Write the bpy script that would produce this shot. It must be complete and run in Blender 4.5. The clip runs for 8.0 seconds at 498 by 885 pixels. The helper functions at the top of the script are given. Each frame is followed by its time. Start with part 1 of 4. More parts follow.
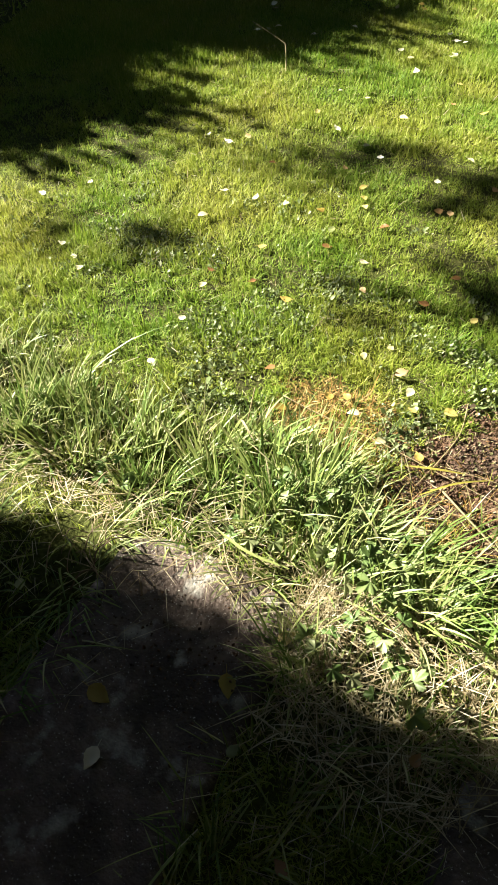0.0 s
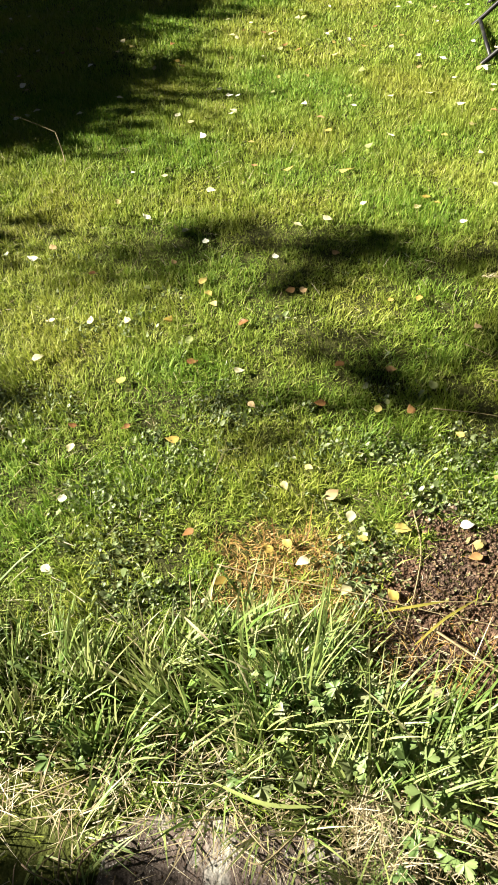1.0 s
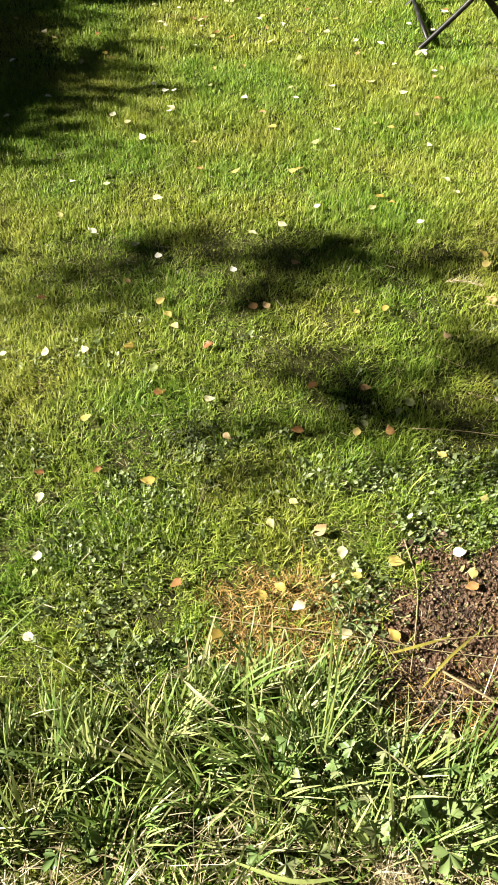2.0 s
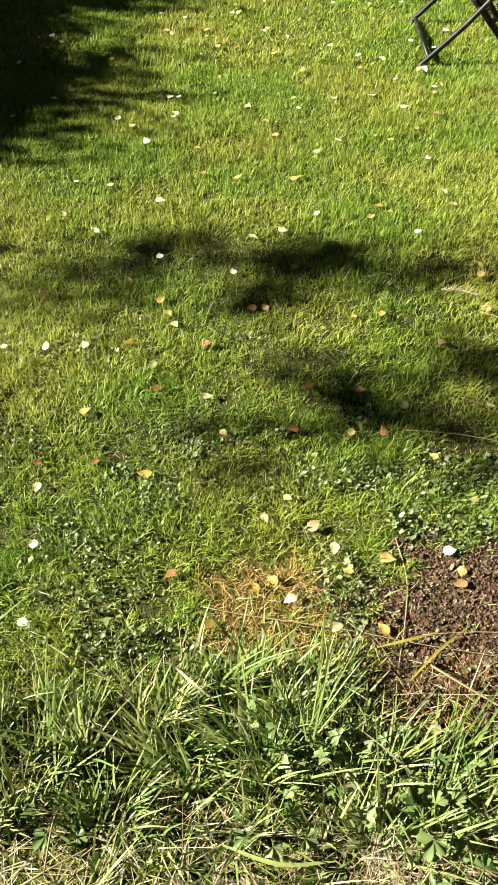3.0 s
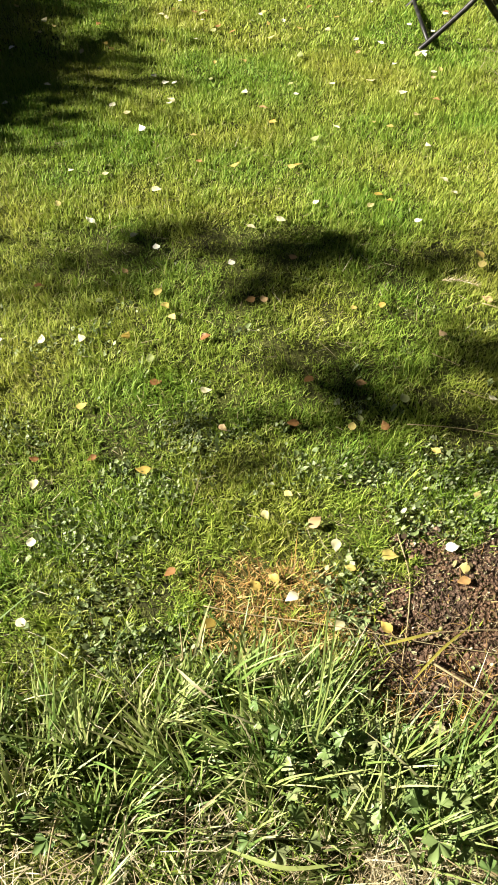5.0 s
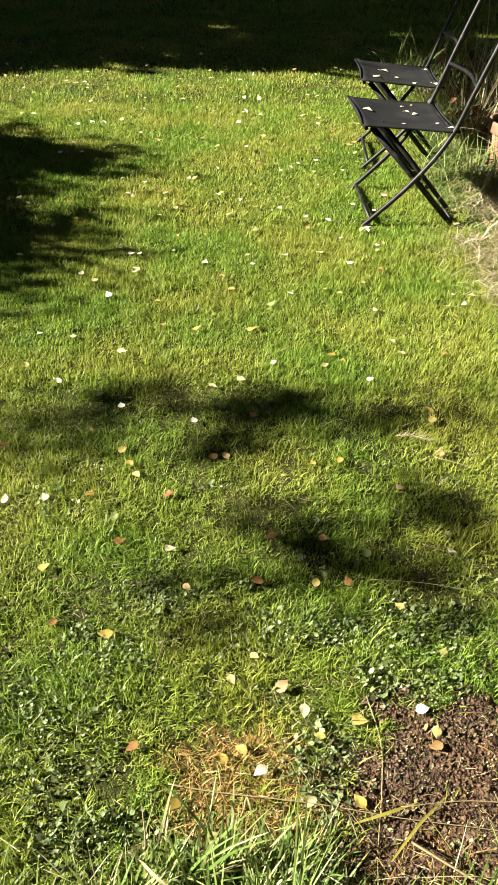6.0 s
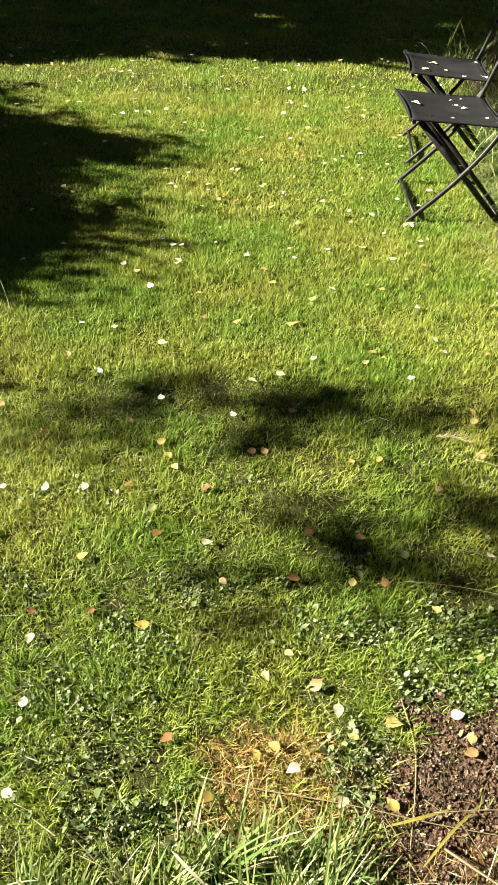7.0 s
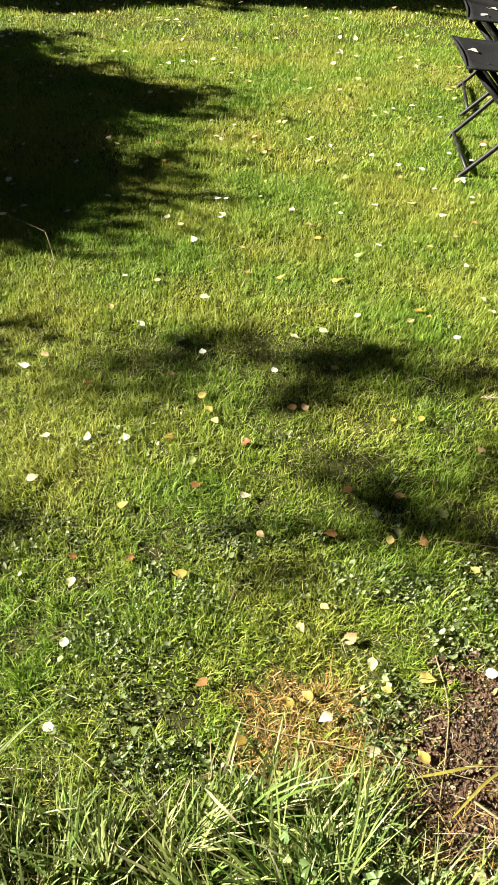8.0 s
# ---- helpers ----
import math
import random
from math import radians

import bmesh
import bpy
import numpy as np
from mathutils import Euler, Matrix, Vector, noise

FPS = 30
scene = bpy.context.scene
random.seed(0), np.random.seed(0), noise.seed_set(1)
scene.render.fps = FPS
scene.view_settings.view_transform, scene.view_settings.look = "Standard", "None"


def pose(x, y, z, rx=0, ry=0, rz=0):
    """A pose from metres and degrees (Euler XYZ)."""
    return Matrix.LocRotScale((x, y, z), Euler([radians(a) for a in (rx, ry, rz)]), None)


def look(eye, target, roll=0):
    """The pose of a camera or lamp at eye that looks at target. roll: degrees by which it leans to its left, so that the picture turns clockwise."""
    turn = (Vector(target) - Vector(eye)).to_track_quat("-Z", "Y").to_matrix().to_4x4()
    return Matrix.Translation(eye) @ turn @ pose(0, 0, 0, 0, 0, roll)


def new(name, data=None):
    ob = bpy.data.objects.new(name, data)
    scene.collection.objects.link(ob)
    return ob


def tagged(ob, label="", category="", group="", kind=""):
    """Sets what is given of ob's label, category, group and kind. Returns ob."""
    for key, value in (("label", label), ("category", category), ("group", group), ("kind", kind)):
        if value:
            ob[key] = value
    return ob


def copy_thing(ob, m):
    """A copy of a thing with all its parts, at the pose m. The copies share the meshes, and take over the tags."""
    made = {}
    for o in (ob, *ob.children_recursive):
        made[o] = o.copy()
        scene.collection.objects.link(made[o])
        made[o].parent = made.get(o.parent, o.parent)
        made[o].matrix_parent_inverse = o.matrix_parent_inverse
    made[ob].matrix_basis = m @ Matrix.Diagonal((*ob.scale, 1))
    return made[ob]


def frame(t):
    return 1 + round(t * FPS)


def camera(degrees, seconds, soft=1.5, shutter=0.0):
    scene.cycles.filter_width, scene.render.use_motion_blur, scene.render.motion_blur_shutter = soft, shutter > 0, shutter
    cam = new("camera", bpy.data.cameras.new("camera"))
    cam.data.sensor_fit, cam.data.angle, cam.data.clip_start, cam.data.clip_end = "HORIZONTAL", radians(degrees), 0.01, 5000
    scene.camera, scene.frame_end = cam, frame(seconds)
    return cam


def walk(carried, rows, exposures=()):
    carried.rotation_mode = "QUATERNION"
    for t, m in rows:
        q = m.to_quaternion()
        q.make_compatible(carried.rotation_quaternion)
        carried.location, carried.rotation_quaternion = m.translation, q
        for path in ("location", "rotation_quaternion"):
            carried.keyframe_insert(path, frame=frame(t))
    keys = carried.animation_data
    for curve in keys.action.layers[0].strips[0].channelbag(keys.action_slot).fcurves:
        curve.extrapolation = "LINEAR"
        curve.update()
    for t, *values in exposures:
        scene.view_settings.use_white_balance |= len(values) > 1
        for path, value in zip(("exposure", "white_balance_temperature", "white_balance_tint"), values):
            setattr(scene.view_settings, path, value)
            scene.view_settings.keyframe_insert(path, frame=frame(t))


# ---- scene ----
cam = camera(39.0, 8.0, soft=1.5)
PATH = [
    (0, (0.3765, -0.4060, 1.1320), (-0.2605, 0.7367, -0.3810), -2.4),
    (0.2, (0.3252, -0.3377, 1.1250), (-0.2735, 0.8911, -0.3350), -4.0),
    (0.5, (0.1911, -0.2622, 1.1330), (-0.1633, 1.0173, -0.3630), -4.0),
    (0.7, (0.1614, -0.2094, 1.1470), (-0.0801, 1.1012, -0.3440), -3.6),
    (1, (0.0970, -0.1067, 1.1590), (-0.1073, 1.2119, -0.3300), -4.1),
    (1.2, (0.0683, -0.0180, 1.1580), (-0.1288, 1.2685, -0.3610), -4.4),
    (1.5, (0.0574, 0.0243, 1.1830), (-0.1684, 1.2845, -0.3540), -3.5),
    (1.8, (0.0446, 0.0346, 1.1770), (-0.0520, 1.3405, -0.3340), -2.4),
    (2, (0.0154, 0.0264, 1.2020), (-0.0261, 1.2959, -0.3430), -2.9),
    (2.2, (0.0020, 0.0097, 1.2040), (-0.0226, 1.3158, -0.3100), -3.0),
    (3.3, (0.0044, -0.0143, 1.1970), (-0.0059, 1.2633, -0.3420), 0.6),
    (3.5, (0.0005, -0.0092, 1.1950), (-0.0061, 1.2573, -0.3530), 0.9),
    (4, (0.0017, -0.0023, 1.2040), (-0.0153, 1.2896, -0.3230), 0.1),
    (4.2, (-0.0022, 0.0028, 1.2070), (-0.0171, 1.2976, -0.3170), -0.3),
    (5.3, (-0.0048, 0.0189, 1.1940), (-0.0005, 1.2792, -0.3600), 0.1),
    (5.5, (-0.0107, 0.0231, 1.2000), (0.0107, 1.2889, -0.3480), 1.0),
    (5.7, (0.0113, 0.0225, 1.2130), (0.0790, 1.4172, -0.2200), 1.4),
    (5.8, (0.0034, 0.0267, 1.2350), (0.0885, 1.4750, -0.1420), 1.7),
    (5.9, (0.0025, 0.0307, 1.2490), (0.0827, 1.5202, -0.0840), 0.9),
    (6, (-0.0075, 0.0310, 1.2470), (0.0999, 1.5677, -0.0290), 1.8),
    (6.2, (-0.0174, 0.0342, 1.2590), (0.0683, 1.5855, -0.0010), 2.1),
    (6.5, (-0.0242, 0.0414, 1.2500), (0.0379, 1.5693, -0.0380), 1.9),
    (6.8, (-0.0271, 0.0435, 1.2580), (0.0159, 1.5689, -0.0360), 1.7),
    (7, (-0.0322, 0.0406, 1.2520), (-0.0083, 1.5635, -0.0440), 1.7),
    (7.2, (-0.0301, 0.0436, 1.2460), (-0.0477, 1.5455, -0.0740), 0.5),
    (7.5, (-0.0423, 0.0389, 1.2430), (-0.1074, 1.5200, -0.1000), 0.8),
    (7.7, (-0.0343, 0.0367, 1.2390), (-0.1088, 1.5050, -0.1170), 0.5),
    (8, (-0.0395, 0.0298, 1.2340), (-0.1174, 1.4793, -0.1410), 0.6),
]
# the film's camera lets in more light while the dark slab is in view
walk(cam, [(t, look(eye, target, roll)) for t, eye, target, roll in PATH],
     exposures=((0, 3.06), (0.5, 2.90), (1, 2.77), (2, 2.67), (3.3, 2.56), (5.5, 2.56), (6.5, 2.65), (7, 2.70), (8, 2.70)))

# ---- light: low autumn sun from the west (-x), clear sky ----
ELEV = 28.0
SUN_COS, SUN_SIN = math.cos(radians(ELEV)), math.sin(radians(ELEV))
sky_world = bpy.data.worlds.new("sky")
scene.world = sky_world
sky_world.use_nodes = True
wn = sky_world.node_tree
sky = wn.nodes.new("ShaderNodeTexSky")
sky.sky_type = "NISHITA"
sky.sun_disc = False
sky.sun_elevation = radians(ELEV)
sky.sun_rotation = radians(270)
sky.air_density = 0.45
sky.dust_density = 0.2
wn.links.new(sky.outputs[0], wn.nodes["Background"].inputs[0])
wn.nodes["Background"].inputs[1].default_value = 0.021
sun = new("sun", bpy.data.lights.new("sun", "SUN"))
sun.data.energy = 5.0
sun.data.angle = radians(0.53)
sun.data.color = (1.0, 0.92, 0.76)
sun.matrix_world = look((-20 * SUN_COS, 0, 20 * SUN_SIN), (0, 0, 0))

# ---- small tools ----
rng = np.random.default_rng(7)


def ground_z(x, y):
    """Gentle unevenness of the lawn, flat under the slab and the chairs."""
    return (0.006 * np.sin(2.1 * x + 1.3 * y) + 0.005 * np.sin(4.7 * y - 2.9 * x + 1.0)
            + 0.003 * np.sin(9.0 * x + 2.0) * np.sin(8.0 * y))


def gz(x, y):
    return float(ground_z(np.array(float(x)), np.array(float(y))))


def value_noise(x, y, size, seed):
    """Smooth random values from 0 to 1 on a lattice of the given spacing."""
    u, v = np.asarray(x) / size + 37.1 * seed, np.asarray(y) / size - 21.7 * seed
    i, j = np.floor(u), np.floor(v)
    f, g = u - i, v - j
    f, g = f * f * (3 - 2 * f), g * g * (3 - 2 * g)

    def at(a, b):
        h = np.sin(a * 127.1 + b * 311.7 + seed * 74.7) * 43758.5453
        return h - np.floor(h)
    return (at(i, j) * (1 - f) + at(i + 1, j) * f) * (1 - g) + (at(i, j + 1) * (1 - f) + at(i + 1, j + 1) * f) * g


def mesh_from(name, verts, faces, smooth=True):
    me = bpy.data.meshes.new(name)
    me.from_pydata([tuple(v) for v in verts], [], [tuple(f) for f in faces])
    if smooth:
        me.polygons.foreach_set("use_smooth", [True] * len(me.polygons))
    me.update()
    return me


def mesh_bulk(name, verts, quads=None, tris=None):
    """A mesh straight from arrays, for what has very many small faces."""
    me = bpy.data.meshes.new(name)
    me.vertices.add(len(verts))
    me.vertices.foreach_set("co", np.asarray(verts, dtype=np.float32).ravel())
    parts, starts, at = [], [], 0
    for arr, n in ((quads, 4), (tris, 3)):
        if arr is not None and len(arr):
            parts.append(np.asarray(arr, dtype=np.int32).ravel())
            starts.append(at + n * np.arange(len(arr), dtype=np.int32))
            at += n * len(arr)
    loops, starts = np.concatenate(parts), np.concatenate(starts)
    me.loops.add(len(loops))
    me.loops.foreach_set("vertex_index", loops)
    me.polygons.add(len(starts))
    me.polygons.foreach_set("loop_start", starts)
    me.polygons.foreach_set("use_smooth", np.ones(len(starts), dtype=bool))
    me.update(calc_edges=True)
    return me


def part(name, me, material, parent=None, label="", place=None):
    """Links a mesh as one object under a thing or a part."""
    if isinstance(me, bmesh.types.BMesh):
        bm, me = me, bpy.data.meshes.new(name)
        bm.to_mesh(me)
        bm.free()
    if material is not None and not me.materials:
        me.materials.append(material)
    ob = new(name, me)
    if parent is not None:
        ob.parent = parent
    if place is not None:
        ob.matrix_basis = place
    if label:
        tagged(ob, label)
    return ob


def thing(name, label, category, group="", kind="", place=None):
    ob = new(name)
    if place is not None:
        ob.matrix_basis = place
    return tagged(ob, label, category, group, kind)


def smooth_line(points, steps=6):
    """Catmull-Rom through the points."""
    p = [Vector(q) for q in points]
    p = [2 * p[0] - p[1]] + p + [2 * p[-1] - p[-2]]
    out = []
    for i in range(1, len(p) - 2):
        for k in range(steps):
            t = k / steps
            out.append(0.5 * (2 * p[i] + (p[i + 1] - p[i - 1]) * t + (2 * p[i - 1] - 5 * p[i] + 4 * p[i + 1] - p[i + 2]) * t * t
                              + (3 * p[i] - p[i - 1] - 3 * p[i + 1] + p[i + 2]) * t ** 3))
    out.append(p[-2])
    return out


def tube(points, radius, sides=8, tip=None):
    """A bmesh tube along the points; tip: the radius at the far end."""
    bm = bmesh.new()
    side = None
    rings = []
    n = len(points)
    for i, q in enumerate(points):
        q = Vector(q)
        d = (Vector(points[min(i + 1, n - 1)]) - Vector(points[max(i - 1, 0)])).normalized()
        if side is None:
            side = d.orthogonal().normalized()
        side = (side - d * side.dot(d)).normalized()
        up = d.cross(side)
        r = radius if tip is None else radius + (tip - radius) * i / (n - 1)
        rings.append([bm.verts.new(q + r * (math.cos(a) * side + math.sin(a) * up)) for a in [2 * math.pi * k / sides for k in range(sides)]])
    for a, b in zip(rings, rings[1:]):
        for k in range(sides):
            bm.faces.new((a[k], a[(k + 1) % sides], b[(k + 1) % sides], b[k])).smooth = True
    bm.faces.new(rings[0][::-1])
    bm.faces.new(rings[-1])
    return bm


# ---- materials ----
def node_material(name):
    m = bpy.data.materials.new(name)
    m.use_nodes = True
    nt = m.node_tree
    return m, nt, nt.nodes["Principled BSDF"], nt.nodes["Material Output"]


def ramp(nt, stops, fac):
    r = nt.nodes.new("ShaderNodeValToRGB")
    while len(r.color_ramp.elements) < len(stops):
        r.color_ramp.elements.new(0.5)
    for e, (p, c) in zip(r.color_ramp.elements, stops):
        e.position, e.color = p, (*c, 1)
    nt.links.new(fac, r.inputs[0])
    return r.outputs[0]


def noise_at(nt, scale, detail=3.0, offset=0.0):
    g = nt.nodes.new("ShaderNodeNewGeometry")
    n = nt.nodes.new("ShaderNodeTexNoise")
    n.inputs["Scale"].default_value = scale
    n.inputs["Detail"].default_value = detail
    if offset:
        add = nt.nodes.new("ShaderNodeVectorMath")
        add.inputs[1].default_value = (offset, offset, offset)
        nt.links.new(g.outputs["Position"], add.inputs[0])
        nt.links.new(add.outputs[0], n.inputs["Vector"])
    else:
        nt.links.new(g.outputs["Position"], n.inputs["Vector"])
    return n.outputs["Fac"]


def noise_local(nt, scale, detail=3.0):
    c = nt.nodes.new("ShaderNodeTexCoord")
    n = nt.nodes.new("ShaderNodeTexNoise")
    n.inputs["Scale"].default_value = scale
    n.inputs["Detail"].default_value = detail
    nt.links.new(c.outputs["Object"], n.inputs["Vector"])
    return n.outputs["Fac"]


def mix_colour(nt, fac, a, b, mode="MIX"):
    m = nt.nodes.new("ShaderNodeMix")
    m.data_type, m.blend_type = "RGBA", mode
    for v, s in ((fac, m.inputs[0]), (a, m.inputs[6]), (b, m.inputs[7])):
        if isinstance(v, (int, float)):
            s.default_value = v
        elif isinstance(v, tuple):
            s.default_value = (*v, 1)
        else:
            nt.links.new(v, s)
    return m.outputs[2]


def stretch(nt, fac, low, high):
    m = nt.nodes.new("ShaderNodeMapRange")
    m.inputs[1].default_value, m.inputs[2].default_value = low, high
    nt.links.new(fac, m.inputs[0])
    return m.outputs[0]


def bump(nt, bsdf, height, strength=0.4, distance=0.004):
    b = nt.nodes.new("ShaderNodeBump")
    b.inputs["Strength"].default_value = strength
    b.inputs["Distance"].default_value = distance
    nt.links.new(height, b.inputs["Height"])
    nt.links.new(b.outputs[0], bsdf.inputs["Normal"])


def leafy(name, stops, patch=None, patch_scale=2.0, through_light=0.35, rough=0.45, source="island"):
    """Leaves and blades: a colour for each, drifting in patches, and light that shines through."""
    m, nt, bsdf, out = node_material(name)
    if source == "island":
        fac = nt.nodes.new("ShaderNodeNewGeometry").outputs["Random Per Island"]
    else:
        fac = nt.nodes.new("ShaderNodeObjectInfo").outputs["Random"]
    colour = ramp(nt, stops, fac)
    if patch is not None:
        colour = mix_colour(nt, stretch(nt, noise_at(nt, patch_scale, 4.0), 0.39, 0.62), colour, ramp(nt, patch, fac))
    colour = mix_colour(nt, stretch(nt, noise_local(nt, 160.0, 2.0), 0.3, 0.75), colour, mix_colour(nt, 0.22, colour, (0.02, 0.02, 0.01)))
    nt.links.new(colour, bsdf.inputs["Base Color"])
    bsdf.inputs["Roughness"].default_value = rough
    bsdf.inputs["Specular IOR Level"].default_value = 0.25
    tr = nt.nodes.new("ShaderNodeBsdfTranslucent")
    nt.links.new(colour, tr.inputs["Color"])
    mx = nt.nodes.new("ShaderNodeMixShader")
    mx.inputs[0].default_value = through_light
    nt.links.new(bsdf.outputs[0], mx.inputs[1])
    nt.links.new(tr.outputs[0], mx.inputs[2])
    nt.links.new(mx.outputs[0], out.inputs["Surface"])
    return m


GRASS = leafy("lawn_grass", [(0, (0.090, 0.188, 0.017)), (0.5, (0.154, 0.262, 0.024)), (0.92, (0.230, 0.314, 0.042)), (1, (0.34, 0.355, 0.12))],
              [(0, (0.196, 0.246, 0.025)), (0.5, (0.272, 0.308, 0.042)), (0.92, (0.332, 0.346, 0.078)), (1, (0.41, 0.395, 0.18))], 2.0, 0.36, 0.62)
LONG = leafy("long_grass", [(0, (0.064, 0.126, 0.024)), (0.4, (0.125, 0.205, 0.042)), (0.85, (0.225, 0.282, 0.085)), (1, (0.44, 0.42, 0.25))],
             [(0, (0.100, 0.165, 0.034)), (0.8, (0.270, 0.300, 0.105)), (1, (0.40, 0.38, 0.20))], 6.0, 0.27, 0.46)
STRAW = leafy("dry_straw", [(0, (0.16, 0.12, 0.06)), (0.5, (0.32, 0.27, 0.155)), (1, (0.54, 0.50, 0.37))], through_light=0.25, rough=0.6)
RUSTY = leafy("dead_grass", [(0, (0.15, 0.075, 0.022)), (0.5, (0.32, 0.195, 0.055)), (1, (0.48, 0.36, 0.15))], through_light=0.25, rough=0.6)
CLOVER = leafy("clover", [(0, (0.075, 0.110, 0.040)), (0.5, (0.140, 0.185, 0.068)), (0.85, (0.19, 0.23, 0.11)), (1, (0.29, 0.31, 0.20))], through_light=0.2, rough=0.5)
WEED = leafy("buttercup", [(0, (0.085, 0.15, 0.042)), (0.6, (0.165, 0.225, 0.080)), (1, (0.30, 0.33, 0.17))], through_light=0.35, rough=0.42, source="object")
HEDGE = leafy("hedge_leaf", [(0, (0.03, 0.06, 0.012)), (1, (0.07, 0.11, 0.025))], through_light=0.1)
PALE = leafy("pale_birch_leaf", [(0, (0.50, 0.46, 0.26)), (0.5, (0.66, 0.63, 0.46)), (1, (0.80, 0.79, 0.68))], through_light=0.25, rough=0.5, source="object")
YELLOW = leafy("yellow_birch_leaf", [(0, (0.32, 0.23, 0.05)), (0.5, (0.43, 0.35, 0.11)), (1, (0.48, 0.43, 0.20))], through_light=0.3, rough=0.45, source="object")
BROWN = leafy("brown_birch_leaf", [(0, (0.17, 0.08, 0.028)), (0.5, (0.28, 0.16, 0.06)), (1, (0.42, 0.31, 0.17))], through_light=0.2, rough=0.5, source="object")
FADED = leafy("faded_green_leaf", [(0, (0.16, 0.20, 0.07)), (1, (0.28, 0.30, 0.13))], through_light=0.25, rough=0.5, source="object")
FAR_LEAF = leafy("scattered_leaf", [(0, (0.36, 0.24, 0.10)), (0.3, (0.50, 0.42, 0.16)), (0.7, (0.62, 0.58, 0.36)), (1, (0.75, 0.73, 0.58))], through_light=0.25)
DRY_BIG = leafy("dried_big_leaf", [(0, (0.045, 0.016, 0.009)), (0.6, (0.10, 0.036, 0.018)), (1, (0.19, 0.09, 0.045))], through_light=0.25, rough=0.6, source="object")

EARTH, nt, bsdf, out = node_material("lawn_earth")
thatch = ramp(nt, [(0.3, (0.012, 0.011, 0.005)), (0.5, (0.027, 0.030, 0.008)), (0.7, (0.065, 0.068, 0.021))], noise_at(nt, 45.0, 6.0))
thatch = mix_colour(nt, stretch(nt, noise_at(nt, 1.7, 3.0), 0.4, 0.65), thatch, mix_colour(nt, 0.5, thatch, (0.075, 0.095, 0.016)))
nt.links.new(thatch, bsdf.inputs["Base Color"])
bsdf.inputs["Roughness"].default_value = 0.95
bsdf.inputs["Specular IOR Level"].default_value = 0.1
bump(nt, bsdf, noise_at(nt, 120.0, 6.0), 0.8, 0.01)

SOIL, nt, bsdf, out = node_material("bare_soil")
soil = ramp(nt, [(0.3, (0.020, 0.013, 0.009)), (0.5, (0.064, 0.041, 0.029)), (0.72, (0.175, 0.118, 0.085))], noise_at(nt, 70.0, 6.0))
soil = mix_colour(nt, stretch(nt, noise_at(nt, 9.0, 3.0), 0.45, 0.6), soil, mix_colour(nt, 0.5, soil, (0.11, 0.062, 0.036)))
nt.links.new(soil, bsdf.inputs["Base Color"])
bsdf.inputs["Roughness"].default_value = 0.95
bsdf.inputs["Specular IOR Level"].default_value = 0.15
bump(nt, bsdf, noise_at(nt, 180.0, 6.0), 0.9, 0.008)

STONE, nt, bsdf, out = node_material("worn_stone")
stone = ramp(nt, [(0.3, (0.055, 0.038, 0.031)), (0.55, (0.098, 0.071, 0.058)), (0.75, (0.155, 0.120, 0.100))], noise_at(nt, 38.0, 8.0))
stone = mix_colour(nt, stretch(nt, noise_at(nt, 6.0, 5.0), 0.48, 0.62), stone, (0.034, 0.023, 0.016))
stone = mix_colour(nt, stretch(nt, noise_at(nt, 300.0, 2.0), 0.66, 0.74), stone, (0.45, 0.43, 0.40))
stone = mix_colour(nt, stretch(nt, noise_at(nt, 17.0, 10.0, 3.0), 0.59, 0.72), stone, (0.26, 0.25, 0.225))
nt.links.new(stone, bsdf.inputs["Base Color"])
bsdf.inputs["Roughness"].default_value = 0.85
bump(nt, bsdf, noise_at(nt, 140.0, 8.0), 0.9, 0.005)

METAL, nt, bsdf, out = node_material("worn_black_metal")
paint = mix_colour(nt, stretch(nt, noise_local(nt, 30.0, 5.0), 0.55, 0.68), (0.006, 0.006, 0.007), (0.026, 0.025, 0.024))
nt.links.new(paint, bsdf.inputs["Base Color"])
bsdf.inputs["Roughness"].default_value = 0.45
bsdf.inputs["Specular IOR Level"].default_value = 0.22
bump(nt, bsdf, noise_local(nt, 160.0, 3.0), 0.2, 0.001)

CLOTH, nt, bsdf, out = node_material("charcoal_sling_fabric")
cloth = mix_colour(nt, stretch(nt, noise_local(nt, 9.0, 5.0), 0.4, 0.7), (0.006, 0.0065, 0.0075), (0.013, 0.0135, 0.0145))
nt.links.new(cloth, bsdf.inputs["Base Color"])
bsdf.inputs["Roughness"].default_value = 0.75
bsdf.inputs["Specular IOR Level"].default_value = 0.2
tc = nt.nodes.new("ShaderNodeTexCoord")
ck = nt.nodes.new("ShaderNodeTexChecker")
ck.inputs["Scale"].default_value = 500
nt.links.new(tc.outputs["Object"], ck.inputs["Vector"])
bump(nt, bsdf, ck.outputs["Fac"], 0.3, 0.001)

CLAY, nt, bsdf, out = node_material("weathered_terracotta")
clay = ramp(nt, [(0.3, (0.10, 0.045, 0.025)), (0.55, (0.19, 0.10, 0.058)), (0.75, (0.27, 0.17, 0.11))], noise_local(nt, 14.0, 6.0))
nt.links.new(clay, bsdf.inputs["Base Color"])
bsdf.inputs["Roughness"].default_value = 0.9
bump(nt, bsdf, noise_local(nt, 90.0, 5.0), 0.4, 0.003)

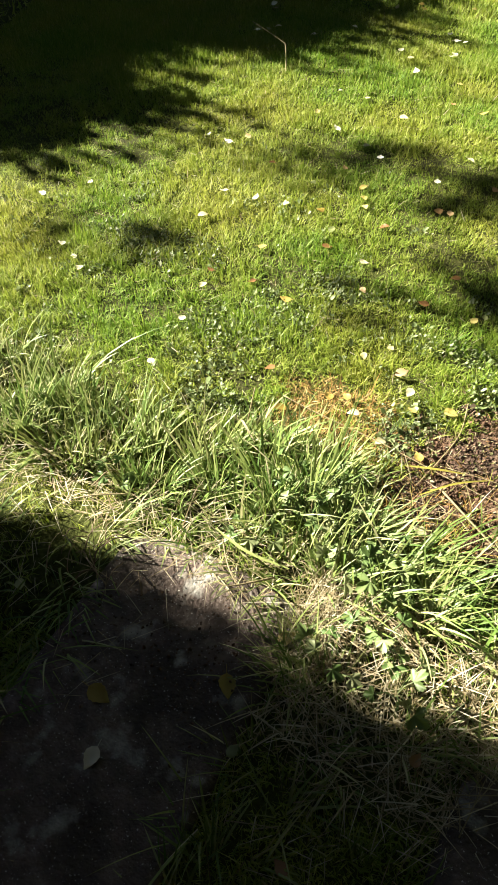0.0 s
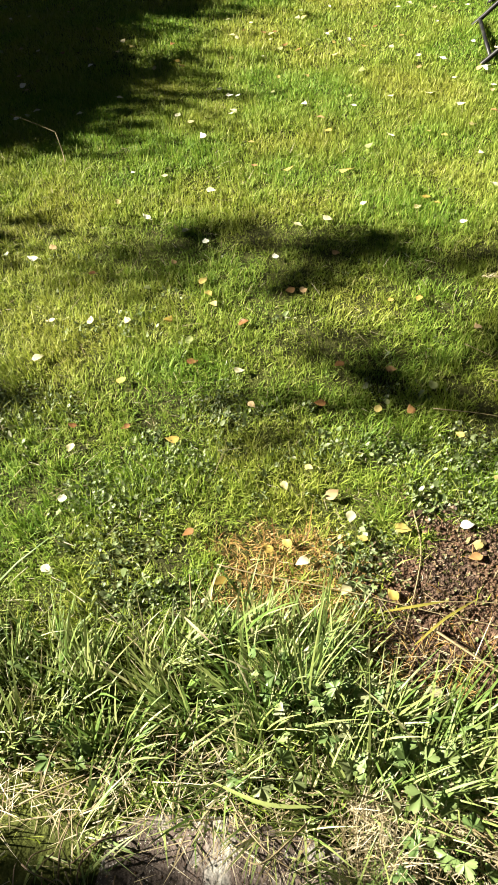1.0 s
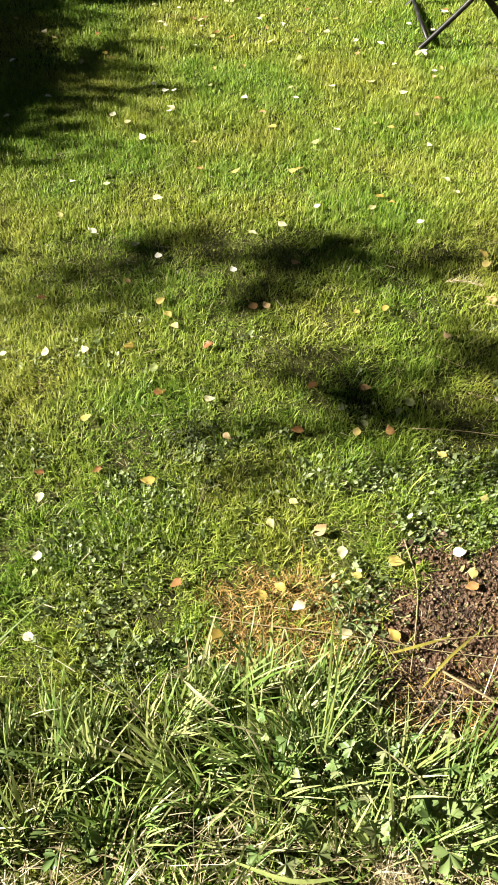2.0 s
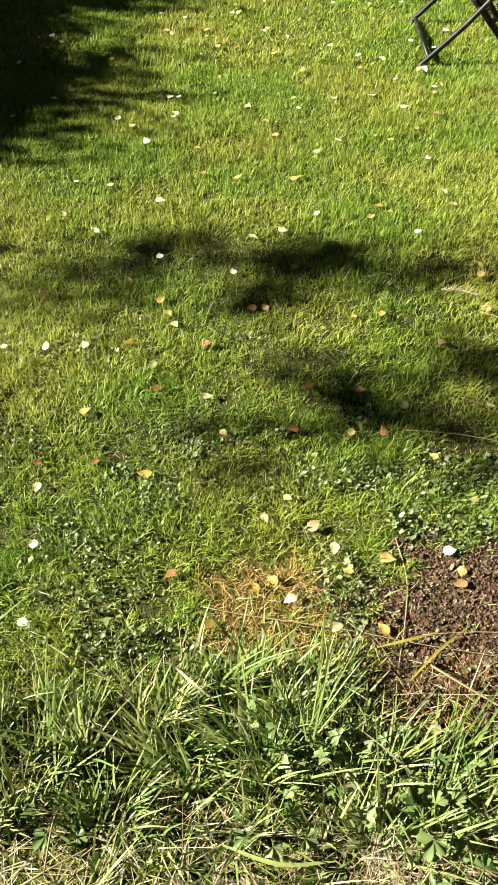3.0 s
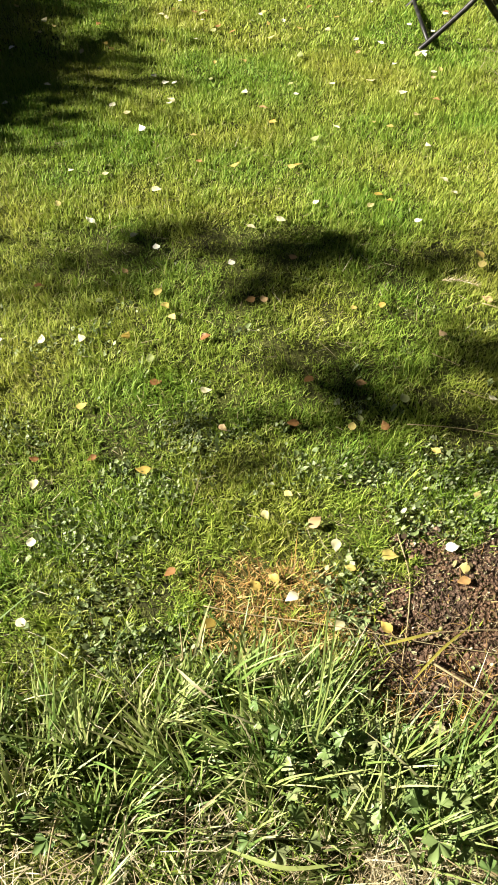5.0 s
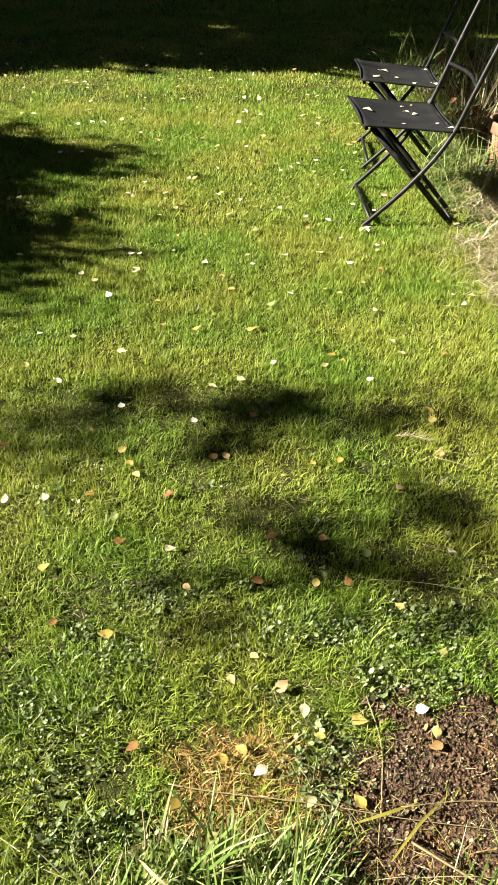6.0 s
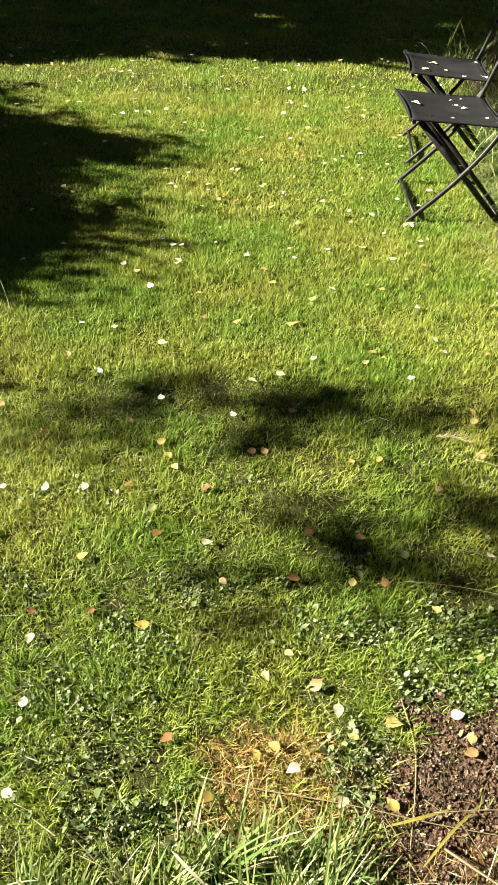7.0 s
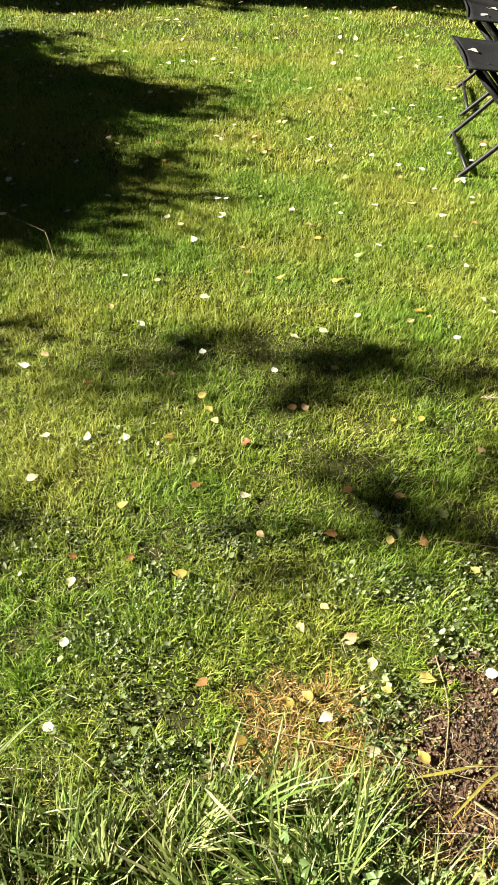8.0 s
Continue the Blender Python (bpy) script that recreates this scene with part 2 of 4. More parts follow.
BARK, nt, bsdf, out = node_material("birch_bark")
bark = ramp(nt, [(0.42, (0.05, 0.04, 0.035)), (0.5, (0.55, 0.52, 0.48)), (0.8, (0.7, 0.68, 0.64))], noise_local(nt, 5.0, 6.0))
nt.links.new(bark, bsdf.inputs["Base Color"])
bsdf.inputs["Roughness"].default_value = 0.8

PAINT, nt, bsdf, out = node_material("red_painted_boards")
boards = mix_colour(nt, stretch(nt, noise_at(nt, 7.0, 6.0), 0.4, 0.7), (0.22, 0.035, 0.025), (0.15, 0.03, 0.022))
nt.links.new(boards, bsdf.inputs["Base Color"])
bsdf.inputs["Roughness"].default_value = 0.85
ROOF, nt, bsdf, out = node_material("roof_felt")
felt = mix_colour(nt, noise_at(nt, 12.0, 6.0), (0.05, 0.05, 0.05), (0.09, 0.085, 0.08))
nt.links.new(felt, bsdf.inputs["Base Color"])
bsdf.inputs["Roughness"].default_value = 0.9

# ---- ground: one sheet to the horizon ----
xs = np.concatenate([[-400, -120, -40, -15, -7, -4], np.linspace(-3, 3, 151), [4, 7, 15, 40, 120, 400]])
ys = np.concatenate([[-400, -120, -40, -15, -6, -3], np.linspace(-1.2, 4.0, 131), np.linspace(4.2, 12, 40), [15, 22, 40, 120, 400]])
GX, GY = np.meshgrid(xs, ys)
fade = np.clip(1.5 - np.maximum(np.abs(GX) / 6, np.abs(GY) / 14), 0, 1)
GZ = ground_z(GX, GY) * fade
nx, ny = len(xs), len(ys)
idx = np.arange(nx * ny).reshape(ny, nx)
quads = np.stack([idx[:-1, :-1], idx[:-1, 1:], idx[1:, 1:], idx[1:, :-1]], -1).reshape(-1, 4)
ground = part("ground", mesh_bulk("ground", np.stack([GX, GY, GZ], -1).reshape(-1, 3), quads), EARTH)
tagged(ground, "mossy lawn ground with dark thatch between the grass", "lawn", kind="structure")

# bare soil, a low uneven bed that shows through the lawn
SOIL_C = (0.44, 0.565)


def soil_amount(x, y):
    """1 inside the bare patch, 0 well outside, with a ragged edge."""
    dx, dy = (x - SOIL_C[0]) / 0.245, (y - SOIL_C[1]) / 0.195
    r = np.sqrt(dx ** 2 + dy ** 2) + 0.7 * (value_noise(x, y, 0.07, 1) - 0.5) + 0.4 * (value_noise(x, y, 0.025, 2) - 0.5)
    return np.clip((1.12 - r) / 0.3, 0, 1)


def dead_amount(x, y):
    dx, dy = (x - 0.025) / 0.155, (y - 0.59) / 0.10
    r = np.sqrt(dx ** 2 + dy ** 2) + 0.8 * (value_noise(x, y, 0.05, 3) - 0.5)
    return np.clip((1.1 - r) / 0.3, 0, 1)


def slab_inside(x, y, grow=0.0):
    first = (x > -0.20 - grow) & (x < 0.155 + grow) & (y > -0.62) & (y < 0.135 + grow)
    return first | ((x > 0.475 - grow) & (x < 0.835 + grow) & (y > -0.74) & (y < 0.025 + grow))


def root_gap(x, y):
    """1 where dead roots have left a dark gap in the turf by the slab's corner."""
    return np.clip(1.5 - np.sqrt(((x + 0.235) / 0.085) ** 2 + ((y - 0.055) / 0.07) ** 2), 0, 1)


def clover_amount(x, y):
    """Ragged patches of round-leaved weeds: the large ones by place, small ones at random."""
    rough = value_noise(x, y, 0.085, 4) + 0.6 * value_noise(x, y, 0.03, 5)
    out = 0.55 * np.clip((rough - 1.12) / 0.22, 0, 1) * np.clip((1.75 - y) / 0.5, 0, 1)
    for cx, cy, rx, ry in ((-0.24, 0.85, 0.12, 0.10), (0.22, 0.88, 0.20, 0.07), (-0.68, 0.98, 0.18, 0.09), (-0.46, 1.27, 0.10, 0.06), (-0.12, 1.00, 0.10, 0.05),
                           (0.19, 0.60, 0.07, 0.12), (0.34, 0.79, 0.20, 0.07), (0.27, 0.66, 0.06, 0.09), (0.46, 0.90, 0.12, 0.07), (-0.36, 0.62, 0.12, 0.09), (-0.24, 0.53, 0.10, 0.05),
                           (-0.62, 0.55, 0.2, 0.08), (-0.35, 0.75, 0.12, 0.06), (-0.82, 0.82, 0.12, 0.07)):
        near = np.clip(1.5 - np.sqrt(((x - cx) / rx) ** 2 + ((y - cy) / ry) ** 2), 0, 1)
        out = np.maximum(out, 0.9 * near * np.clip((rough - 0.62) / 0.35, 0, 1))
    return out


sx, sy = np.meshgrid(np.linspace(0.08, 0.95, 100), np.linspace(0.28, 0.86, 66))
sz = ground_z(sx, sy) - 0.010 + 0.012 * soil_amount(sx, sy) + 0.0015 * np.sin(60 * sx) * np.sin(57 * sy + 1) + rng.normal(0, 0.0022, sx.shape)
si = np.arange(sx.size).reshape(sx.shape)
bare = part("bare_soil", mesh_bulk("bare_soil", np.stack([sx, sy, sz], -1).reshape(-1, 3),
            np.stack([si[:-1, :-1], si[:-1, 1:], si[1:, 1:], si[1:, :-1]], -1).reshape(-1, 4)), SOIL)
tagged(bare, "patch of bare brown crumbly soil in the lawn", "soil", kind="structure")

# ---- stone slab ----
def stone_slab():
    bm = bmesh.new()
    n, rows = 28, []
    for k in range(5):
        inset, z = ((0.0, -0.05), (0.0, 0.002), (0.004, 0.009), (0.012, 0.013), (0.03, 0.015))[k]
        ring = []
        for i in range(4 * n):
            a = 2 * math.pi * i / (4 * n)
            c, s_ = math.cos(a), math.sin(a)
            e = 0.16
            x = math.copysign(abs(c) ** e, c) * (0.185 - inset)
            y = math.copysign(abs(s_) ** e, s_) * (0.39 - inset)
            y += 0.022 * (1 - (x / 0.185) ** 2) if y > 0 else 0
            w = 0.006 * math.sin(5.1 * a + 1) + 0.004 * math.sin(13 * a)
            ring.append(bm.verts.new((x * (1 + w), y * (1 + w), z)))
        rows.append(ring)
    for a, b in zip(rows, rows[1:]):
        for i in range(4 * n):
            bm.faces.new((a[i], a[(i + 1) % (4 * n)], b[(i + 1) % (4 * n)], b[i])).smooth = True
    f = bm.faces.new(rows[-1])
    f.smooth = True
    return bm


slab = part("stone_slab", stone_slab(), STONE, place=pose(-0.022, -0.247, 0.004, 0, 0, -2))
tagged(slab, "worn grey-brown stone slab sunk into the lawn, overgrown at its edges", "paving slab", "stone slabs")
copy_thing(slab, pose(0.655, -0.375, 0.004, 0, 0, -3))


# ---- grass ----
def blades(n, xy, length, width, lean, azim, segs=2, lift=0.0, droop=0.6):
    """n curved, tapering blades as one mesh: arrays of root places, lengths, widths, leans from upright and directions."""
    x, y = xy
    z = ground_z(x, y) + lift - 0.004
    d = np.stack([np.cos(azim), np.sin(azim)], -1)
    turn = azim + np.pi / 2 + rng.normal(0, 0.5, n)
    sdir = np.stack([np.cos(turn), np.sin(turn)], -1)
    verts = np.zeros((n, 2 * segs + 1, 3), dtype=np.float32)
    px, pz = np.zeros(n), np.zeros(n)
    step = length / segs
    for k in range(segs + 1):
        w = width * (1.0 - 0.75 * (k / segs) ** 1.5) / 2
        cx, cy, cz = x + d[:, 0] * px, y + d[:, 1] * px, z + np.maximum(pz, 0.003)
        if k < segs:
            for j, s_ in enumerate((-1, 1)):
                verts[:, 2 * k + j, 0] = cx + s_ * w * sdir[:, 0]
                verts[:, 2 * k + j, 1] = cy + s_ * w * sdir[:, 1]
                verts[:, 2 * k + j, 2] = cz
            a = lean + droop * lean * (k / max(segs - 1, 1)) + 0.1 * k
            px, pz = px + step * np.sin(a), pz + step * np.cos(a)
        else:
            verts[:, 2 * segs] = np.stack([cx, cy, cz], -1)
    base = (np.arange(n) * (2 * segs + 1))[:, None]
    q = [base + np.array([[2 * k, 2 * k + 1, 2 * k + 3, 2 * k + 2]]) for k in range(segs - 1)]
    t = base + np.array([[2 * segs - 2, 2 * segs - 1, 2 * segs]])
    return verts.reshape(-1, 3), (np.concatenate(q) if q else None), t


def merge(chunks):
    V, Q, T, at = [], [], [], 0
    for v, q, t in chunks:
        V.append(v)
        if q is not None:
            Q.append(q + at)
        if t is not None:
            T.append(t + at)
        at += len(v)
    return np.concatenate(V), (np.concatenate(Q) if Q else None), (np.concatenate(T) if T else None)


def scatter(n, x0, x1, y0, y1):
    return rng.uniform(x0, x1, n), rng.uniform(y0, y1, n)


def tufts(x, y):
    """0 in the gaps to 1 in the middle of small tufts a few centimetres across."""
    n = 0.5 * value_noise(x, y, 0.030, 6) + 0.35 * value_noise(x, y, 0.075, 7) + 0.30 * value_noise(x, y, 0.22, 8)
    return np.clip((n - 0.30) / 0.50, 0, 1)


def uncut(x, y):
    """1 in the strip round the slab that the mower left."""
    edge = 0.445 + 0.05 * (value_noise(x, y, 0.12, 9) - 0.5)
    return np.clip((edge - y) / 0.06, 0, 1) * (y > -0.1)


def wedge(x, y):
    return (x > -np.minimum(0.6 + 1.1 * np.maximum(y, 0), 1.75 + 0.22 * y)) & (x < 0.72 + 0.40 * y)


def lawn_chunk(per_m2, y0, y1, hgt, wid, rough=1.0, segs=2):
    """Mown grass over the wedge of lawn between two distances."""
    xl, xr = -min(0.6 + 1.1 * max(y1, 0), 1.75 + 0.22 * y1), 0.72 + 0.40 * y1
    n = int(per_m2 * (xr - xl) * (y1 - y0))
    x, y = scatter(n, xl, xr, y0, y1)
    keep = wedge(x, y) & ~slab_inside(x, y, -0.012)
    p = 1 - 0.95 * soil_amount(x, y) - 0.7 * dead_amount(x, y) - 0.2 * clover_amount(x, y) - 0.9 * root_gap(x, y) - 0.78 * uncut(x, y)
    tuft = 1 - rough * (1 - tufts(x, y))
    keep &= rng.uniform(0, 1, n) < np.clip(p, 0.03, 1) * (0.25 + 0.75 * tuft)
    x, y = x[keep], y[keep]
    n = len(x)
    grow = 0.75 + 0.5 * value_noise(x, y, 0.35, 10)
    tall = 0.5 + rough * (tufts(x, y) - 0.5)
    L = hgt * (0.5 + 1.15 * tall) * grow * rng.lognormal(0, 0.30, n)
    W = wid * rng.uniform(0.6, 1.3, n)
    lean = np.abs(rng.normal(0.62, 0.42, n))
    lie = 14 * value_noise(x, y, 0.10, 11)
    return blades(n, (x, y), L, W, lean, lie + rng.normal(0, 1.6, n), segs=segs)


def far_chunk(n):
    """Coarser grass over the rest of the garden."""
    x, y = scatter(n, -4.2, 6.0, -1.0, 13.0)
    keep = ~wedge(x, y) & ~slab_inside(x, y, 0.02)
    x, y = x[keep], y[keep]
    n = len(x)
    return blades(n, (x, y), 0.045 * rng.lognormal(0, 0.3, n), 0.012 * rng.uniform(0.6, 1.3, n), np.abs(rng.normal(0.7, 0.4, n)), rng.uniform(0, 6.3, n), segs=1)


lawn = merge([lawn_chunk(105000, -0.75, 0.95, 0.0185, 0.0023, 0.8), lawn_chunk(80000, 0.95, 1.8, 0.0175, 0.0024, 0.8), lawn_chunk(84000, 1.8, 3.0, 0.0180, 0.0039, 0.42, 1),
              lawn_chunk(42000, 3.0, 5.0, 0.0180, 0.0054, 0.42, 1), lawn_chunk(10000, 5.0, 8.5, 0.020, 0.0065, 0.5, 1), lawn_chunk(2500, 8.5, 14, 0.04, 0.013, 0.4, 1), far_chunk(110000)])
tagged(part("lawn_grass", mesh_bulk("lawn_grass", *lawn), GRASS), "short mown green lawn grass, yellowish in places", "grass", kind="stuff")

# long grass left by the mower round the slab, in tufts that fan out from their roots
def long_chunk(count, each, x0, x1, y0, y1, length, width, azim, spread, lean):
    cx, cy = scatter(count, x0, x1, y0, y1)
    ca = rng.normal(azim, spread, count)
    size = rng.lognormal(0, 0.28, count)
    i = rng.integers(0, count, count * each)
    n = len(i)
    off = rng.normal(0, 0.014, (n, 2))
    x, y = cx[i] + off[:, 0], cy[i] + off[:, 1]
    keep = ~slab_inside(x, y, -0.02) & (rng.uniform(0, 1, n) > 0.9 * root_gap(x, y))
    i, x, y, off = i[keep], x[keep], y[keep], off[keep]
    n = len(x)
    L = length * size[i] * rng.lognormal(0, 0.30, n)
    fan = np.arctan2(np.sin(ca[i]) + 40 * off[:, 1], np.cos(ca[i]) + 40 * off[:, 0])
    return blades(n, (x, y), L, width * rng.uniform(0.55, 1.4, n), np.abs(rng.normal(lean, 0.24, n)), fan + rng.normal(0, 0.45, n), segs=5)


long_grass = merge([
    long_chunk(120, 19, -0.85, -0.12, 0.22, 0.45, 0.064, 0.0042, 1.5, 1.2, 0.27),
    long_chunk(46, 24, -0.16, 0.22, 0.19, 0.47, 0.070, 0.0040, 1.2, 1.0, 0.33),
    long_chunk(48, 24, 0.20, 0.80, 0.19, 0.32, 0.088, 0.0044, 0.40, 0.45, 0.66),
    long_chunk(46, 20, -0.85, -0.17, -0.5, 0.24, 0.10, 0.0042, 0.2, 1.0, 0.55),
    long_chunk(22, 18, -0.25, -0.19, -0.55, 0.15, 0.08, 0.0038, 0.0, 0.5, 0.8),
    long_chunk(16, 15, 0.155, 0.19, -0.5, 0.13, 0.06, 0.0034, 3.0, 0.6, 0.7),
    long_chunk(10, 14, -0.2, 0.15, 0.135, 0.17, 0.06, 0.0036, -1.5, 0.6, 0.7),
    long_chunk(52, 18, 0.16, 0.85, -0.5, 0.20, 0.065, 0.0036, 1.2, 1.4, 0.7),
    long_chunk(16, 12, -0.14, 0.24, 0.42, 0.50, 0.062, 0.0042, 1.2, 0.7, 0.45),
    long_chunk(4, 10, 0.42, 0.56, 0.34, 0.42, 0.060, 0.0042, 1.3, 0.6, 0.4)])
tagged(part("long_grass", mesh_bulk("long_grass", *long_grass), LONG), "long uncut grass blades fringing the stone slab", "grass", kind="stuff")


# dead, bleached strands
def strands(n, x0, x1, y0, y1, length, width, lift=0.012, lean=1.25, keep_off=-0.045):
    x, y = scatter(n, x0, x1, y0, y1)
    keep = ~slab_inside(x, y, keep_off)
    x, y = x[keep], y[keep]
    n = len(x)
    return blades(n, (x, y), length * rng.lognormal(0, 0.4, n), width * rng.uniform(0.5, 1.3, n), np.clip(rng.normal(lean, 0.25, n), 0.1, 1.5),
                  rng.uniform(0, 2 * np.pi, n), segs=4, lift=lift, droop=0.15)


straw = merge([strands(2600, 0.17, 0.85, -0.1, 0.24, 0.06, 0.0022), strands(450, 0.16, 0.9, -0.55, 0.0, 0.06, 0.0018),
               strands(800, -0.75, 0.2, 0.14, 0.26, 0.05, 0.002, 0.012, 1.2, 0.0), strands(500, -0.85, -0.2, -0.5, 0.15, 0.06, 0.0018),
               strands(500, -0.9, 0.8, 0.26, 0.5, 0.045, 0.0018, 0.02, 0.9), strands(900, 0.12, 0.9, 0.36, 0.80, 0.012, 0.0013, 0.006),
               strands(450, 0.155, 0.24, 0.04, 0.2, 0.05, 0.002, 0.0, 0.5), strands(1300, -1.2, 1.2, 0.5, 2.4, 0.03, 0.0015, 0.012),
               strands(1500, 1.04, 1.45, 2.25, 2.9, 0.07, 0.0032, 0.02, 1.1), strands(700, 1.25, 1.6, 2.9, 3.5, 0.12, 0.0036, 0.03, 0.8), strands(200, 0.9, 1.2, 2.1, 3.0, 0.07, 0.0024, 0.02), strands(70, -0.2, -0.06, -0.45, 0.13, 0.05, 0.0016, 0.022, 1.4, -0.5), strands(60, -0.1, 0.15, 0.09, 0.14, 0.05, 0.0016, 0.022, 1.4, -0.5)])
tagged(part("dry_straw", mesh_bulk("dry_straw", *straw), STRAW), "bleached dead grass strands lying matted by the slab", "straw", kind="stuff")


def dead_chunk(n):
    x, y = scatter(n, -0.22, 0.26, 0.42, 0.76)
    keep = rng.uniform(0, 1, n) < dead_amount(x, y)
    x, y = x[keep], y[keep]
    x2, y2 = scatter(n // 2, 0.10, 0.8, 0.34, 0.80)
    k2 = rng.uniform(0, 1, n // 2) < (0.22 + 0.4 * (y2 < 0.5)) * soil_amount(x2, y2)
    x, y = np.concatenate([x, x2[k2]]), np.concatenate([y, y2[k2]])
    near = len(x)
    x3, y3 = scatter(420, 0.19, 0.40, 0.36, 0.47)
    x, y = np.concatenate([x, x3]), np.concatenate([y, y3])
    n = len(x)
    return blades(n, (x, y), np.where(np.arange(n) < near, 0.017, 0.036) * rng.lognormal(0, 0.45, n), 0.0020 * rng.uniform(0.6, 1.3, n), np.abs(rng.normal(1.0, 0.35, n)), rng.uniform(0, 2 * np.pi, n), segs=3)


tagged(part("dead_grass", mesh_bulk("dead_grass", *dead_chunk(21000)), RUSTY), "patch of orange-brown dead grass", "grass", kind="stuff")


# clover and ground ivy: small round leaves in patches
def flakes(n, x0, x1, y0, y1, amount, size, top):
    """Small cupped leaves, each tilted its own way."""
    x, y = scatter(n, x0, x1, y0, y1)
    keep = rng.uniform(0, 1, n) < amount(x, y)
    x, y = x[keep], y[keep]
    n = len(x)
    z = ground_z(x, y) + rng.uniform(0.003, top, n) * (1 - 0.6 * soil_amount(x, y))
    r = np.clip(size * rng.lognormal(0, 0.45, n), 0.0012, 0.0085)
    a0 = rng.uniform(0, 2 * np.pi, n)
    tx, ty = rng.normal(0, 0.8, n), rng.normal(0, 0.8, n)
    fold = rng.uniform(0.0, 0.5, n)
    verts = np.zeros((n, 7, 3))
    verts[:, 6] = np.stack([x, y, z - 0.18 * r], -1)
    for k in range(6):
        a = a0 + 2 * np.pi * k / 6
        rr = r * (1.0 if k else 0.55) * rng.uniform(0.6, 1.3, n)
        ox, oy = rr * np.cos(a), 0.85 * rr * np.sin(a)
        verts[:, k] = np.stack([x + ox, y + oy, z + tx * ox + ty * oy + fold * r * abs(math.sin(2 * math.pi * k / 6))], -1)
    base = (np.arange(n) * 7)[:, None, None]
    t = base + np.array([[k, (k + 1) % 6, 6] for k in range(6)])[None]
    return verts.reshape(-1, 3), None, t.reshape(-1, 3)


clover = flakes(190000, -1.3, 0.95, 0.15, 1.7, lambda x, y: 0.6 * clover_amount(x, y) * (1 - 0.35 * soil_amount(x, y)), 0.0027, 0.016)
tagged(part("clover", mesh_bulk("clover", *clover), CLOVER), "dark glossy clover leaves among the grass", "clover", kind="stuff")
LITTER = leafy("leaf_litter", [(0, (0.030, 0.020, 0.013)), (0.4, (0.10, 0.065, 0.035)), (0.7, (0.19, 0.14, 0.075)), (0.9, (0.12, 0.14, 0.05)), (1, (0.42, 0.37, 0.26))], through_light=0.1, rough=0.7)
litter = flakes(30000, 0.1, 0.9, 0.34, 0.82, lambda x, y: 0.35 * soil_amount(x, y), 0.0021, 0.016)
tagged(part("leaf_litter", mesh_bulk("leaf_litter", *litter), LITTER), "brown and grey flakes of rotted leaves on bare soil", "leaf litter", kind="stuff")


# soil crumbs
def crumbs(n, x0, x1, y0, y1, amount, size, lift=0.0):
    x, y = scatter(n, x0, x1, y0, y1)
    keep = rng.uniform(0, 1, n) < amount(x, y)
    x, y = x[keep], y[keep]
    n = len(x)
    s_ = size * rng.lognormal(0, 0.5, n)
    z = ground_z(x, y) + lift + 0.2 * s_
    oct_ = np.array([[1, 0, 0], [-1, 0, 0], [0, 1, 0], [0, -1, 0], [0, 0, 0.8], [0, 0, -0.8]])
    v = oct_[None] * s_[:, None, None] * rng.uniform(0.6, 1.3, (n, 6, 1)) + np.stack([x, y, z], -1)[:, None]
    t = np.array([[0, 2, 4], [2, 1, 4], [1, 3, 4], [3, 0, 4], [2, 0, 5], [1, 2, 5], [3, 1, 5], [0, 3, 5]])
    return v.reshape(-1, 3), None, ((np.arange(n) * 6)[:, None, None] + t[None]).reshape(-1, 3)


tagged(part("soil_crumbs", mesh_bulk("soil_crumbs", *crumbs(48000, 0.1, 0.9, 0.34, 0.82, soil_amount, 0.0014, 0.003)), SOIL),
       "brown crumbs of dry soil", "soil", kind="stuff")
tagged(part("soil_clods", mesh_bulk("soil_clods", *crumbs(800, 0.1, 0.9, 0.34, 0.82, soil_amount, 0.0030, 0.003)), SOIL),
       "dark clods of earth on the bare patch", "soil", kind="stuff")
tagged(part("slab_dirt", mesh_bulk("slab_dirt", *crumbs(3600, -0.18, 0.14, -0.5, 0.12, lambda x, y: 0.25 + 0.4 * np.exp(-((y - 0.0) / 0.05) ** 2), 0.0014, 0.019)), SOIL),
       "crumbs of earth on the stone slab", "dirt", kind="stuff")


